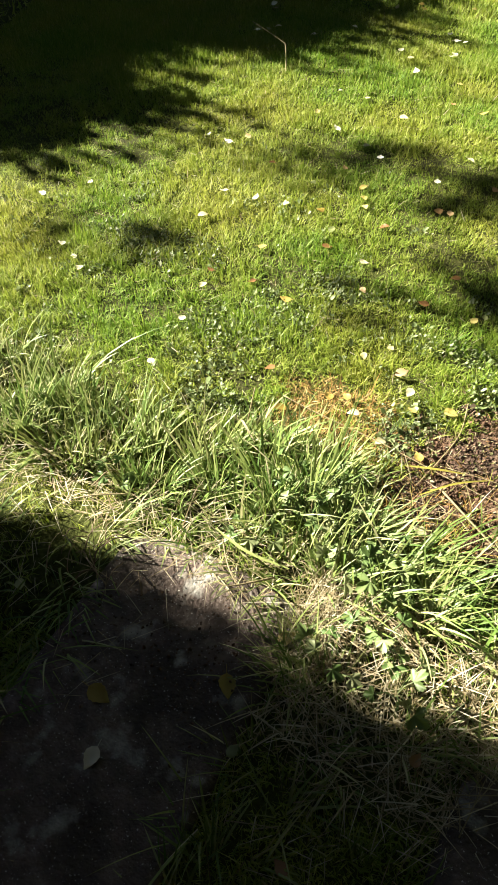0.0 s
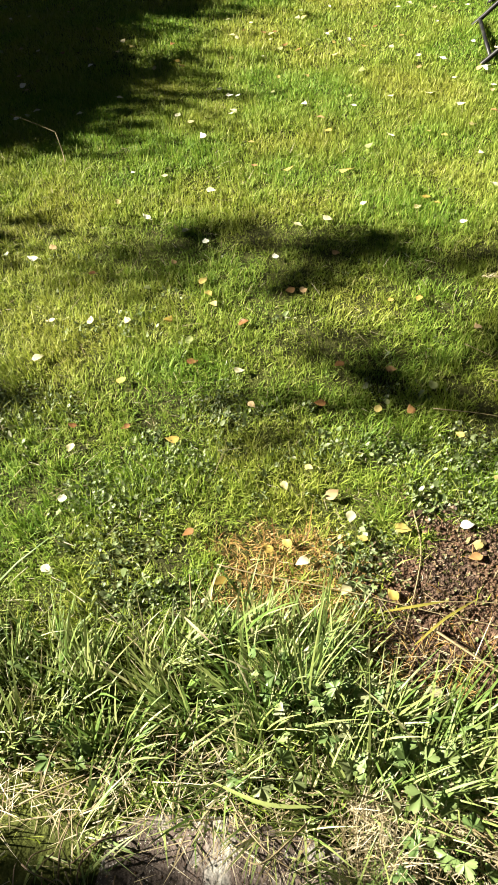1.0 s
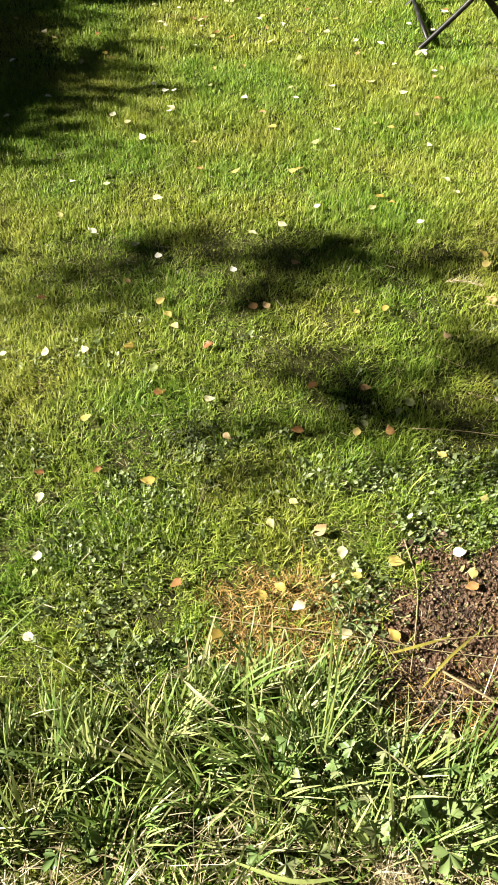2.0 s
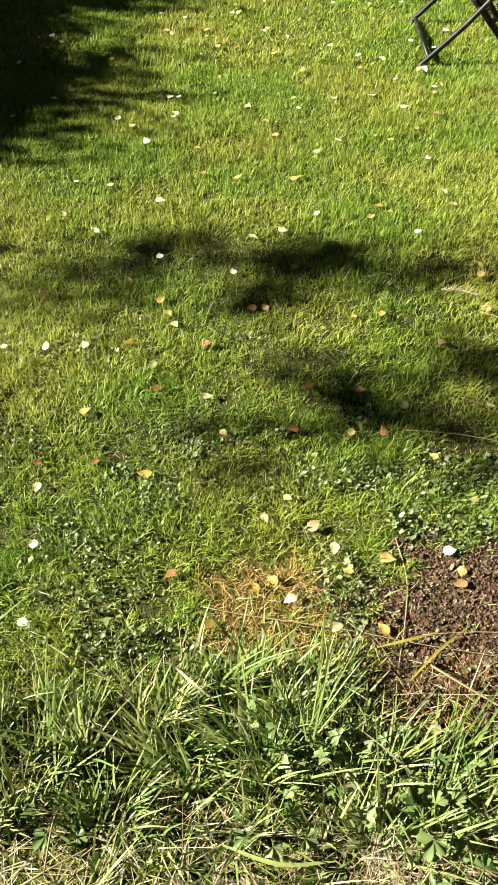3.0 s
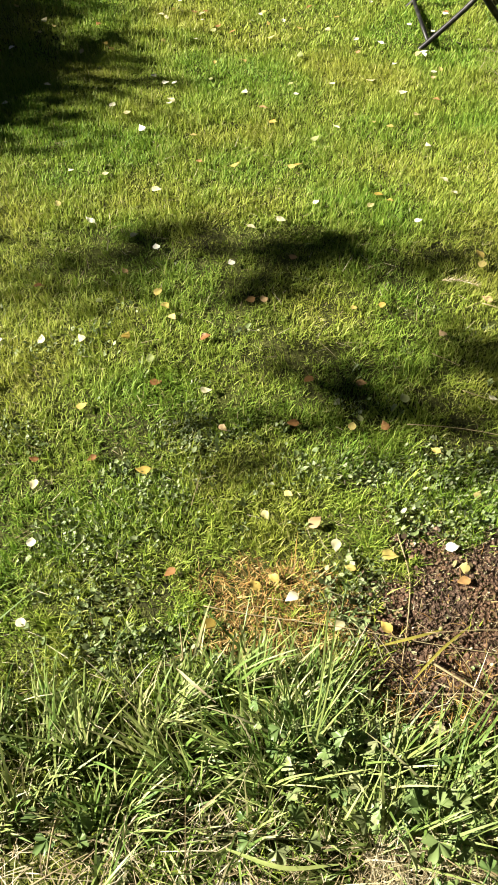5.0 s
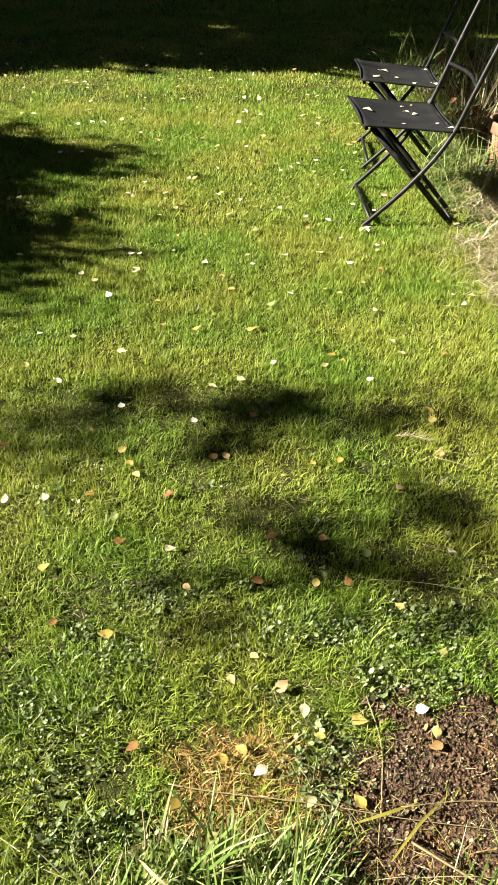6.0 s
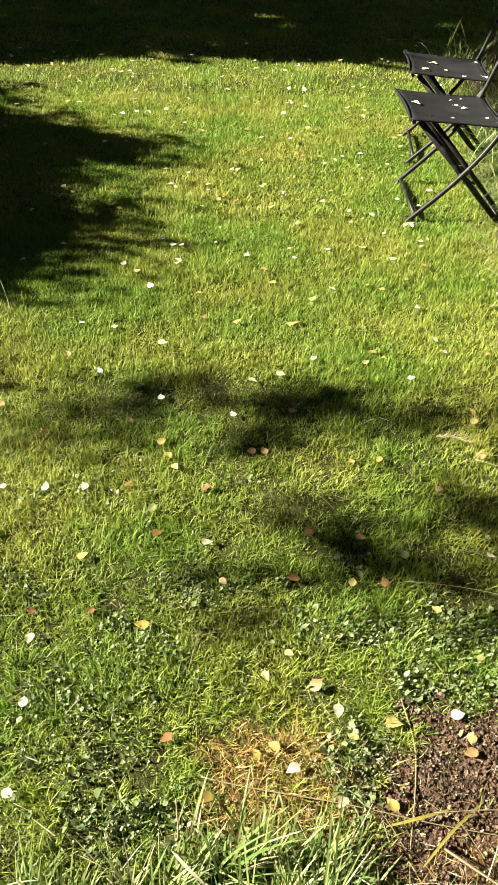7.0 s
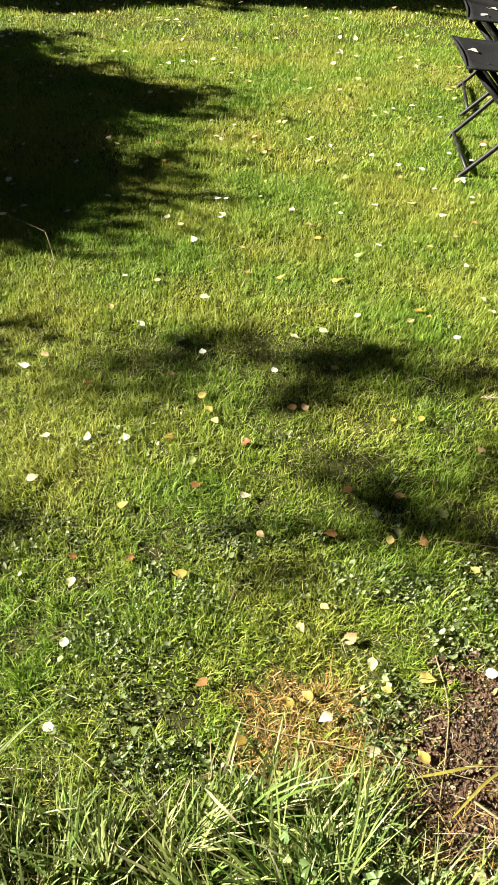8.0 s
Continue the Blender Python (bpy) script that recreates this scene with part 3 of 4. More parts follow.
# ---- fallen birch leaves ----
def birch_leaf(name, curl, fold, twist, material):
    """A toothed, pointed leaf 1 long with its stalk, lying on its curved blade."""
    verts, faces = [], []
    n = 10
    for i in range(n + 1):
        t = i / n
        w = 0.36 * math.sin(math.pi * t ** 0.72) ** 0.9 * (1 - 0.25 * t * t) if 0 < t < 1 else 0.0
        w = max(w, 0.012) * (1 + (0.07 if i % 2 else -0.05))
        for j, u in enumerate((-1, -0.5, 0, 0.5, 1)):
            x, y = t - 0.45, u * w
            z = curl * (t - 0.45) ** 2 + fold * abs(y) ** 1.4 + twist * y * (t - 0.4) + 0.02 * math.sin(9 * t + 3 * u)
            verts.append((x, y, z))
    for i in range(n):
        for j in range(4):
            a = 5 * i + j
            faces.append((a, a + 5, a + 6, a + 1))
    b = len(verts)
    for i in range(4):
        t = i / 3
        verts += [(-0.45 - 0.32 * t, -0.011, curl * 0.2 + 0.05 * t), (-0.45 - 0.32 * t, 0.011, curl * 0.2 + 0.05 * t), (-0.45 - 0.32 * t, 0.0, curl * 0.2 + 0.02 + 0.05 * t)]
    for i in range(3):
        for j in range(3):
            a, c = b + 3 * i + j, b + 3 * i + (j + 1) % 3
            faces.append((a, a + 3, c + 3, c))
    low = min(v[2] for v in verts)
    me = mesh_from(name, [(x, y, z - low) for x, y, z in verts], faces)
    me.materials.append(material)
    return me


SHAPES = ((0.2, 0.2, 0.1), (-0.2, 0.3, 0.25), (0.3, -0.2, -0.2), (0.15, 0.45, -0.3))
LEAVES = {}
for key, mat in (("pale", PALE), ("yellow", YELLOW), ("brown", BROWN), ("faded", FADED)):
    LEAVES[key] = [birch_leaf("fallen_leaf", *s_, mat) for s_ in SHAPES]
LABEL = {"pale": "pale bleached birch leaf lying on the grass", "yellow": "yellow birch leaf lying on the grass",
         "brown": "orange-brown birch leaf lying on the grass", "faded": "faded green birch leaf lying on the grass"}
dice = random.Random(11)


def fallen_leaf(x, y, key, size=0.027, lift=0.012, tilt=9, label=""):
    ob = new("fallen_leaf", dice.choice(LEAVES[key]))
    s_ = size * dice.uniform(0.8, 1.25)
    ob.matrix_basis = (pose(x, y, gz(x, y) + lift, dice.gauss(0, tilt), dice.gauss(0, tilt), dice.uniform(0, 360)) @ Matrix.Diagonal((s_, s_, s_, 1)))
    return tagged(ob, label or LABEL[key], "leaf", "fallen leaves")


PALE_AT = ((0.161, 0.720), (0.384, 0.714), (0.072, 0.610), (0.153, 0.554), (-0.000, 1.773), (-0.266, 1.684), (-0.055, 1.603), (-0.491, 2.524), (-0.434, 2.467),
           (-0.366, 2.763), (-0.317, 2.702), (-0.283, 2.704), (-0.286, 2.562), (-0.752, 2.687), (0.559, 2.648), (0.165, 2.627), (-0.022, 2.627), (-0.204, 3.334),
           (-0.211, 3.407), (-0.102, 3.618), (-0.426, 3.578), (0.229, 3.659), (0.044, 3.766), (-0.390, 3.395), (0.372, 3.730), (0.590, 2.266), (0.620, 1.963),
           (0.603, 2.042), (0.451, 2.741), (0.304, 2.714), (-0.458, 2.067), (-0.568, 2.088), (-0.292, 1.983), (-0.336, 1.746), (-0.472, 1.822), (-0.452, 0.868),
           (-0.417, 0.563), (-0.515, 1.299), (-0.624, 1.301), (-0.417, 1.299), (0.550, 1.109), (0.195, 1.910), (0.485, 1.808), (0.086, 1.815), (0.536, 3.519),
           (0.557, 2.883), (-0.107, 1.127), (-0.431, 0.729))
PALE_LEFT = ((-0.613, 1.150), (-0.765, 1.590), (-1.062, 2.584), (-0.877, 2.538), (-0.959, 3.025), (-0.837, 0.826), (-0.793, 0.791), (-0.573, 0.342), (-1.039, 1.183), (-0.906, 0.866), (-1.138, 1.068), (-0.680, 0.372))
YELLOW_AT = ((0.131, 2.125), (0.152, 2.133), (0.763, 1.959), (-0.581, 1.905), (0.631, 1.645), (0.630, 1.603), (0.387, 1.954), (0.357, 1.893), (0.418, 1.918),
             (0.481, 2.396), (0.585, 2.479), (0.880, 2.486), (0.429, 2.429), (-0.193, 2.317), (0.084, 3.137), (-0.221, 1.422), (-0.200, 1.379), (-0.243, 1.479),
             (-0.309, 1.307), (0.260, 1.414), (0.334, 1.425), (0.221, 1.024), (-0.228, 0.903), (-0.385, 1.082), (0.073, 0.842), (0.025, 0.791), (0.260, 0.696),
             (0.184, 0.668), (0.400, 0.668), (0.040, 0.651), (0.003, 0.636), (-0.079, 0.559), (0.237, 0.549), (0.458, 0.835), (0.395, 0.955), (-0.011, 0.503))
BROWN_AT = ((0.114, 1.628), (-0.342, 1.573), (-0.564, 1.514), (-0.115, 1.306), (-0.224, 1.152), (0.031, 1.449), (-0.003, 1.449), (0.132, 1.164), (0.253, 1.155), (0.091, 1.030), (0.294, 1.026),
            (0.473, 1.324), (0.615, 1.462), (-0.341, 0.936), (-0.464, 0.933), (-0.065, 1.015), (0.123, 0.772), (0.393, 0.641), (-0.156, 0.665), (-0.485, 0.436), (-0.719, 1.644))
FADED_AT = ((-0.394, 1.444), (-0.242, 1.230), (0.348, 1.108), (0.240, 1.048))
PALE_NEAR = ((0.296, 0.374), (0.321, 0.364), (0.211, 0.343))
for spots, key in ((PALE_NEAR, "pale"), (PALE_AT, "pale"), (PALE_LEFT, "pale"), (YELLOW_AT, "yellow"), (BROWN_AT, "brown"), (FADED_AT, "faded")):
    for x, y in spots:
        on_soil = soil_amount(np.array(x), np.array(y)) > 0.5
        fallen_leaf(x, y, key, lift=0.011 if on_soil else 0.016, tilt=4 if on_soil else 8)
for x, y in ((-0.064, -0.147), (-0.016, -0.231), (0.114, -0.042), (0.165, 0.073)):
    fallen_leaf(x, y, "pale" if y < -0.2 else "yellow", 0.036, 0.022 - gz(x, y), 12, "yellow birch leaf lying on the stone slab")
for x, y in ((0.172, -0.129), (0.303, -0.234), (0.42, -0.02), (-0.30, -0.05)):
    fallen_leaf(x, y, dice.choice(("faded", "brown")), lift=0.03)
far_v, far_f = [], []
for k in range(330):
    y = dice.uniform(2.1, 3.4) if k < 40 else 2.9 + 3.7 * dice.random() ** 0.9
    x = dice.uniform(-(0.55 + 0.30 * y), 0.25 + 0.36 * y)
    if math.hypot(x - 1.0, y - 3.5) < 0.2:
        continue
    if y < 3.9:
        fallen_leaf(x, y, dice.choices(("pale", "yellow", "brown", "faded"), (4, 4, 2, 2))[0], 0.027, 0.020)
    else:
        s_, m = dice.uniform(0.028, 0.042), Euler((dice.gauss(0, 0.2), dice.gauss(0, 0.2), dice.uniform(0, 6.3))).to_matrix()
        base, me = len(far_v), dice.choice(LEAVES["pale"])
        far_v += [m @ (v.co * s_) + Vector((x, y, gz(x, y) + 0.03)) for v in me.vertices]
        far_f += [[base + q for q in p.vertices] for p in me.polygons]
tagged(part("scattered_leaves", mesh_from("scattered_leaves", far_v, far_f), FAR_LEAF), "small pale and yellow birch leaves scattered over the far lawn", "leaves", kind="stuff")


# ---- weeds with lobed leaves ----
def lobed_leaf(fold):
    """A deeply cut leaf of three lobes, each with three blunt teeth, about 1 across."""
    out = []
    for lobe, a0 in ((0, -1.2), (1, 0.0), (2, 1.2)):
        for r, da in ((0.30, -0.56), (0.43, -0.50), (0.48, -0.40), (0.44, -0.31), (0.54, -0.24), (0.59, -0.12), (0.53, -0.03), (0.60, 0.08), (0.54, 0.22), (0.44, 0.30), (0.48, 0.40), (0.43, 0.50), (0.30, 0.56)):
            out.append((r * (1.08 if lobe == 1 else 0.88), a0 + da))
    verts = [(0, 0, 0)] + [(r * math.cos(a), r * math.sin(a), fold * r * abs(math.sin(2.4 * a)) - 0.35 * r * r + 0.05 * math.sin(7 * a)) for r, a in out]
    n = len(out)
    return mesh_from("leaf", verts, [(0, k, k + 1) for k in range(1, n)])


LOBED = [lobed_leaf(f) for f in (0.15, 0.3, -0.1)]
for me in LOBED:
    me.materials.append(WEED)


def weed(x, y, leaves, size, height):
    root = thing("creeping_buttercup", "low green weed with lobed toothed leaves in the long grass", "weed", "weeds", place=pose(x, y, gz(x, y) - 0.004))
    for k in range(leaves):
        a = dice.uniform(0, 2 * math.pi)
        r, h = dice.uniform(0.015, 0.055), height * dice.uniform(0.55, 1.15)
        tip = Vector((r * math.cos(a), r * math.sin(a), h))
        part("stalk", tube(smooth_line([(0, 0, 0), tip * 0.5 + Vector((0, 0, 0.2 * h)), tip], 3), 0.0011, 5), WEED, root)
        s_ = size * dice.uniform(0.55, 1.1)
        part("leaf", dice.choice(LOBED), None, root, place=pose(*tip, dice.gauss(0, 26), dice.gauss(10, 26), math.degrees(a) + dice.gauss(0, 25)) @ Matrix.Diagonal((s_, s_, s_, 1)))


for x, y, n, s_, h in ((0.05, 0.37, 14, 0.030, 0.075), (0.10, 0.31, 14, 0.034, 0.075), (0.03, 0.22, 8, 0.036, 0.06), (0.20, 0.24, 11, 0.040, 0.065), (0.27, 0.22, 11, 0.042, 0.07),
                       (-0.28, 0.25, 6, 0.042, 0.06), (-0.25, 0.52, 8, 0.020, 0.045), (0.16, 0.58, 10, 0.020, 0.035), (0.31, 0.14, 9, 0.040, 0.065), (0.36, 0.07, 7, 0.042, 0.06),
                       (0.24, 0.05, 5, 0.038, 0.06), (-0.42, 0.34, 6, 0.030, 0.07), (0.14, 0.40, 9, 0.026, 0.065), (-0.58, 0.34, 6, 0.036, 0.06), (0.24, 0.32, 9, 0.028, 0.075),
                       (0.15, 0.33, 10, 0.032, 0.08), (0.33, 0.27, 8, 0.034, 0.065)):
    weed(x, y, n, s_, h)


# ---- dry stalks lying on the lawn ----
def stalk(points, r=0.0014, label="thin dry grass stalk lying on the lawn", mat=STRAW, name="dry_stalk"):
    pts = [(x, y, gz(x, y) + z) for x, y, z in points]
    ob = part(name, tube(smooth_line(pts, 5), r, 6, r * 0.5), mat)
    tagged(ob, label, "stalk", "dry stalks")


stalk([(0.285, 0.749, 0.008), (0.294, 0.657, 0.007), (0.280, 0.574, 0.007), (0.252, 0.469, 0.008)], 0.0018)
stalk([(-0.09, 0.595, 0.018), (-0.006, 0.576, 0.020), (0.160, 0.547, 0.020), (0.299, 0.517, 0.018), (0.426, 0.497, 0.016), (0.52, 0.48, 0.016)], 0.0012)
stalk([(0.299, 0.486, 0.018), (0.349, 0.449, 0.022), (0.404, 0.412, 0.022), (0.470, 0.370, 0.020)], 0.0026)
stalk([(0.34, 1.02, 0.03), (0.46, 1.00, 0.035), (0.60, 0.965, 0.03)], 0.0011)
stalk([(0.59, 1.43, 0.03), (0.69, 1.38, 0.035)], 0.0013)
stalk([(0.48, 1.12, 0.03), (0.55, 1.085, 0.03)], 0.0012)
stalk([(0.43, 1.24, 0.03), (0.49, 1.20, 0.03)], 0.0012)
stalk([(0.55, 0.52, 0.03), (0.42, 0.535, 0.03), (0.30, 0.53, 0.03)], 0.0012)
stalk([(-0.13, 0.50, 0.0), (-0.12, 0.49, 0.04), (-0.125, 0.53, 0.085)], 0.0022)
stalk([(0.04, 0.55, 0.0), (0.045, 0.56, 0.03), (0.05, 0.53, 0.05)], 0.0025)
stalk([(-0.83, 2.17, 0.0), (-0.85, 2.215, 0.03), (-0.875, 2.26, 0.065), (-0.885, 2.265, 0.072), (-0.96, 2.29, 0.09), (-1.05, 2.32, 0.11)], 0.0022, "pale broken grass stem standing in the lawn")
stalk([(0.10, 0.16, 0.03), (0.04, 0.10, 0.05), (0.0, 0.12, 0.03)], 0.0018, "pale dry stem curling over the stone slab")
stalk([(-0.02, 0.19, 0.03), (0.03, 0.13, 0.04), (0.09, 0.10, 0.025), (0.13, 0.115, 0.02)], 0.0016, "pale dry stem curling over the stone slab")


ROOT = leafy("dead_root", [(0, (0.10, 0.065, 0.04)), (1, (0.26, 0.20, 0.14))], through_light=0.05, rough=0.8, source="object")
for k in range(16):
    x, y, a = -0.235 + dice.gauss(0, 0.05), 0.07 + dice.gauss(0, 0.03), dice.uniform(0, 6.3)
    c, d, q = math.cos(a), math.sin(a), dice.uniform(0.02, 0.045)
    bend = dice.uniform(-0.6, 0.6)
    stalk([(x - q * c, y - q * d, 0.012), (x - 0.3 * q * d * bend, y + 0.3 * q * c * bend, 0.03 + dice.uniform(0, 0.015)), (x + q * c, y + q * d, 0.02),
           (x + 1.3 * q * c - 0.6 * q * d * bend, y + 1.3 * q * d + 0.6 * q * c * bend, 0.012)], dice.uniform(0.0008, 0.0018), "curled dead root beside the stone slab", ROOT, "dead_root")
for tip in ((0.47, -0.04, 0.03), (0.505, -0.005, 0.035), (0.525, 0.005, 0.04)):
    stalk([(0.445, 0.04, 0.045), ((0.445 + tip[0]) / 2, (0.04 + tip[1]) / 2, 0.05), tip], 0.0011, "pale dry stem fanning out over dark ground")
stalk([(0.505, -0.005, 0.035), (0.53, 0.03, 0.045)], 0.0011, "pale dry stem fanning out over dark ground")
stalk([(0.47, -0.045, 0.03), (0.52, -0.025, 0.04), (0.60, 0.02, 0.035)], 0.0013, "pale dry stem fanning out over dark ground")
stalk([(-0.30, 0.26, 0.0), (-0.29, 0.22, 0.06), (-0.285, 0.16, 0.08)], 0.0022, "pale broken stem in the long grass")
stalk([(-0.33, 0.15, 0.03), (-0.29, 0.17, 0.04), (-0.23, 0.20, 0.04)], 0.0018, "pale dry stem lying by the slab")
stalk([(-0.26, 0.03, 0.03), (-0.20, 0.035, 0.03), (-0.15, 0.03, 0.024)], 0.0012, "pale dry stem lying over the slab's edge")


# broad yellowing blades lying across the bare soil
def strip(points, width, name, label, mat):
    line = smooth_line([(x, y, gz(x, y) + z) for x, y, z in points], 5)
    verts, faces = [], []
    for i, q in enumerate(line):
        d = (line[min(i + 1, len(line) - 1)] - line[max(i - 1, 0)]).normalized()
        side = d.cross(Vector((0, 0, 1))).normalized() * width * 0.5 * math.sin(math.pi * (0.08 + 0.88 * i / (len(line) - 1))) ** 0.6
        verts += [q - side, q + Vector((0, 0, -0.25 * side.length)), q + side]
        if i:
            a = 3 * i
            faces += [(a - 3, a - 2, a + 1, a), (a - 2, a - 1, a + 2, a + 1)]
    tagged(part(name, mesh_from(name, verts, faces), mat), label, "grass", "broad grass blades")


YELLOW_BLADE = leafy("yellowing_blade", [(0, (0.19, 0.18, 0.03)), (1, (0.26, 0.23, 0.05))], through_light=0.3)
strip([(0.220, 0.513, 0.016), (0.279, 0.525, 0.022), (0.334, 0.542, 0.016)], 0.0055, "yellowed_grass", "broad yellow-green grass blade lying over bare soil", YELLOW_BLADE)
strip([(0.269, 0.452, 0.018), (0.324, 0.502, 0.026), (0.388, 0.552, 0.016)], 0.0048, "yellowed_grass", "yellowed grass blade crossing another on bare soil", YELLOW_BLADE)
strip([(-0.04, 0.20, 0.04), (0.04, 0.175, 0.05), (0.12, 0.18, 0.045)], 0.006, "yellowed_grass", "broad pale green grass blade beside the slab", LONG)
strip([(-0.13, 0.47, 0.04), (-0.10, 0.43, 0.08), (-0.06, 0.40, 0.07)], 0.005, "yellowed_grass", "broad bleached grass blade arching in the long grass", STRAW)


# feathery dry seed head
def seed_head():
    v, f = [], []
    for k in range(36):
        t = k / 35
        a = 2.4 * k
        c = Vector((0.09 * t, 0.012 * math.sin(3 * t), 0.006))
        d = Vector((0.012, 0.010 * math.cos(a), 0.010 * math.sin(a) + 0.006))
        s_ = Vector((0, 0.0012, 0.0006))
        b = len(v)
        v += [c - s_, c + s_, c + d]
        f.append((b, b + 1, b + 2))
    return mesh_from("seed_head", v, f)


tagged(part("seed_head", seed_head(), STRAW, place=pose(0.50, 1.51, gz(0.5, 1.51) + 0.028, 0, 0, -15)), "feathery bleached grass seed head on the lawn", "seed head")


# ---- folding chairs ----
def sling_seat():
    """A taut fabric seat with bowed edges, thin but solid."""
    n = 12
    top = []
    for i in range(n + 1):
        for j in range(n + 1):
            u, v = i / n, j / n
            bow_u, bow_v = 0.012 * math.sin(math.pi * v), 0.010 * math.sin(math.pi * u)
            x = -0.03 + 0.41 * u + bow_u * (1 - 2 * u)
            y = -0.005 + 0.45 * v + bow_v * (1 - 2 * v)
            z = 0.432 - 0.022 * u - 0.022 * math.sin(math.pi * u) * math.sin(math.pi * v) ** 0.6 + 0.004 * (2 * u - 1) ** 8
            top.append((x, y, z))
    m = len(top)
    verts = top + [(x, y, z - 0.005) for x, y, z in top]
    faces = []
    at = lambda i, j: i * (n + 1) + j
    for i in range(n):
        for j in range(n):
            a, b, c, d = at(i, j), at(i + 1, j), at(i + 1, j + 1), at(i, j + 1)
            faces += [(a, b, c, d), (m + d, m + c, m + b, m + a)]
    rim = [at(i, 0) for i in range(n)] + [at(n, j) for j in range(n)] + [at(i, n) for i in range(n, 0, -1)] + [at(0, j) for j in range(n, 0, -1)]
    for a, b in zip(rim, rim[1:] + rim[:1]):
        faces.append((a, m + a, m + b, b))
    hem = [Vector(top[k]) - Vector((0, 0, 0.002)) for k in rim]
    return mesh_from("seat", verts, faces), hem


def folding_chair(place, label):
    """Local x runs from the front to the back, y across, z up."""
    root = thing("folding_chair", label, "chair", "folding garden chairs", place=place)
    W = 0.44
    me, hem = sling_seat()
    seat = part("seat", me, CLOTH, root, "charcoal sling fabric")
    part("hem", tube(hem + [hem[0]], 0.0045, 6), CLOTH, seat)
    for y in (0.0, W):
        leg = smooth_line([(0.02, y, 0.0), (0.09, y, 0.067), (0.20, y, 0.18), (0.295, y, 0.30), (0.358, y, 0.41), (0.405, y, 0.55), (0.455, y, 0.70), (0.515, y, 0.87)], 5)
        part("back_leg", tube(leg, 0.0105, 10), METAL, root)
    for y in (0.03, W - 0.03):
        part("front_leg", tube([(0.02, y, 0.415), (0.235, y, 0.205), (0.44, y, 0.0)], 0.0125, 10), METAL, root)
        part("pivot", tube([(0.222, y - 0.034 if y < 0.2 else y - 0.012, 0.212), (0.222, y + 0.012 if y < 0.2 else y + 0.034, 0.212)], 0.006, 8), METAL, root)
    part("brace", tube([(0.075, 0.13, 0.412), (0.27, 0.13, 0.212), (0.455, 0.13, 0.02)], 0.0105, 8), METAL, root)
    part("foot_rail", tube([(0.058, 0.0, 0.036), (0.058, W, 0.036)], 0.0085, 8), METAL, root)
    part("rear_rail", tube([(0.43, 0.03, 0.028), (0.43, W - 0.03, 0.028)], 0.0075, 8), METAL, root)
    part("seat_rail", tube([(-0.01, 0.0, 0.42), (-0.01, W, 0.42)], 0.0085, 8), METAL, root)
    part("seat_rail", tube([(0.358, 0.0, 0.405), (0.358, W, 0.405)], 0.0085, 8), METAL, root)
    part("crossbar", tube(smooth_line([(0.415, W, 0.58), (0.44, W * 0.5, 0.585), (0.415, 0.0, 0.58)], 5), 0.0075, 8), METAL, root)
    part("top_bar", tube(smooth_line([(0.515, W, 0.868), (0.545, W * 0.5, 0.873), (0.515, 0.0, 0.868)], 5), 0.009, 8), METAL, root)
    return root


chair_a = pose(0.655, 3.045, gz(0.7, 3.1) - 0.008, 0, 0, -1)
chair_b = pose(0.78, 3.80, gz(0.85, 3.9) - 0.004, 0, 0, -6)
folding_chair(chair_a, "black metal folding chair with charcoal sling seat, standing on the lawn")
folding_chair(chair_b, "black metal folding chair behind another one beside tall grass")


def seat_leaf(chair, u, v, size, key="pale"):
    z = 0.434 - 0.022 * u - 0.022 * math.sin(math.pi * u) * math.sin(math.pi * v) ** 0.6
    m = chair @ pose(-0.03 + 0.41 * u, 0.45 * v, z, 0, 0, dice.uniform(0, 360)) @ Matrix.Diagonal((size, size, size, 1))
    ob = new("fallen_leaf", dice.choice(LEAVES[key][:2]))
    ob.matrix_basis = m
    tagged(ob, "pale birch leaf lying on the chair's seat", "leaf", "leaves on the chairs")


for u, v, s_ in ((0.16, 0.62, 0.05), (0.62, 0.72, 0.03), (0.7, 0.64, 0.034), (0.6, 0.86, 0.02), (0.85, 0.30, 0.022), (0.95, 0.12, 0.03), (0.72, 0.9, 0.018), (0.5, 0.3, 0.015)):
    seat_leaf(chair_a, u, v, s_)
for u, v, s_ in ((0.22, 0.35, 0.05), (0.36, 0.72, 0.045), (0.5, 0.5, 0.03), (0.9, 0.85, 0.03), (0.68, 0.2, 0.03), (0.92, 0.15, 0.04)):
    seat_leaf(chair_b, u, v, s_)


# ---- overgrown bed behind the chairs ----
def clump(x, y, n, length, width, spread, lean, mat, label, azim=None):
    bx, by = x + rng.normal(0, spread, n), y + rng.normal(0, spread, n)
    az = rng.uniform(0, 2 * np.pi, n) if azim is None else rng.normal(azim, 0.8, n)
    L = length * rng.lognormal(0, 0.3, n)
    ob = part("grass_clump", mesh_bulk("grass_clump", *blades(n, (bx, by), L, width * rng.uniform(0.6, 1.3, n), np.abs(rng.normal(lean, 0.2, n)), az, segs=6, droop=1.6)), mat)
    tagged(ob, label, "ornamental grass", "grass clumps")


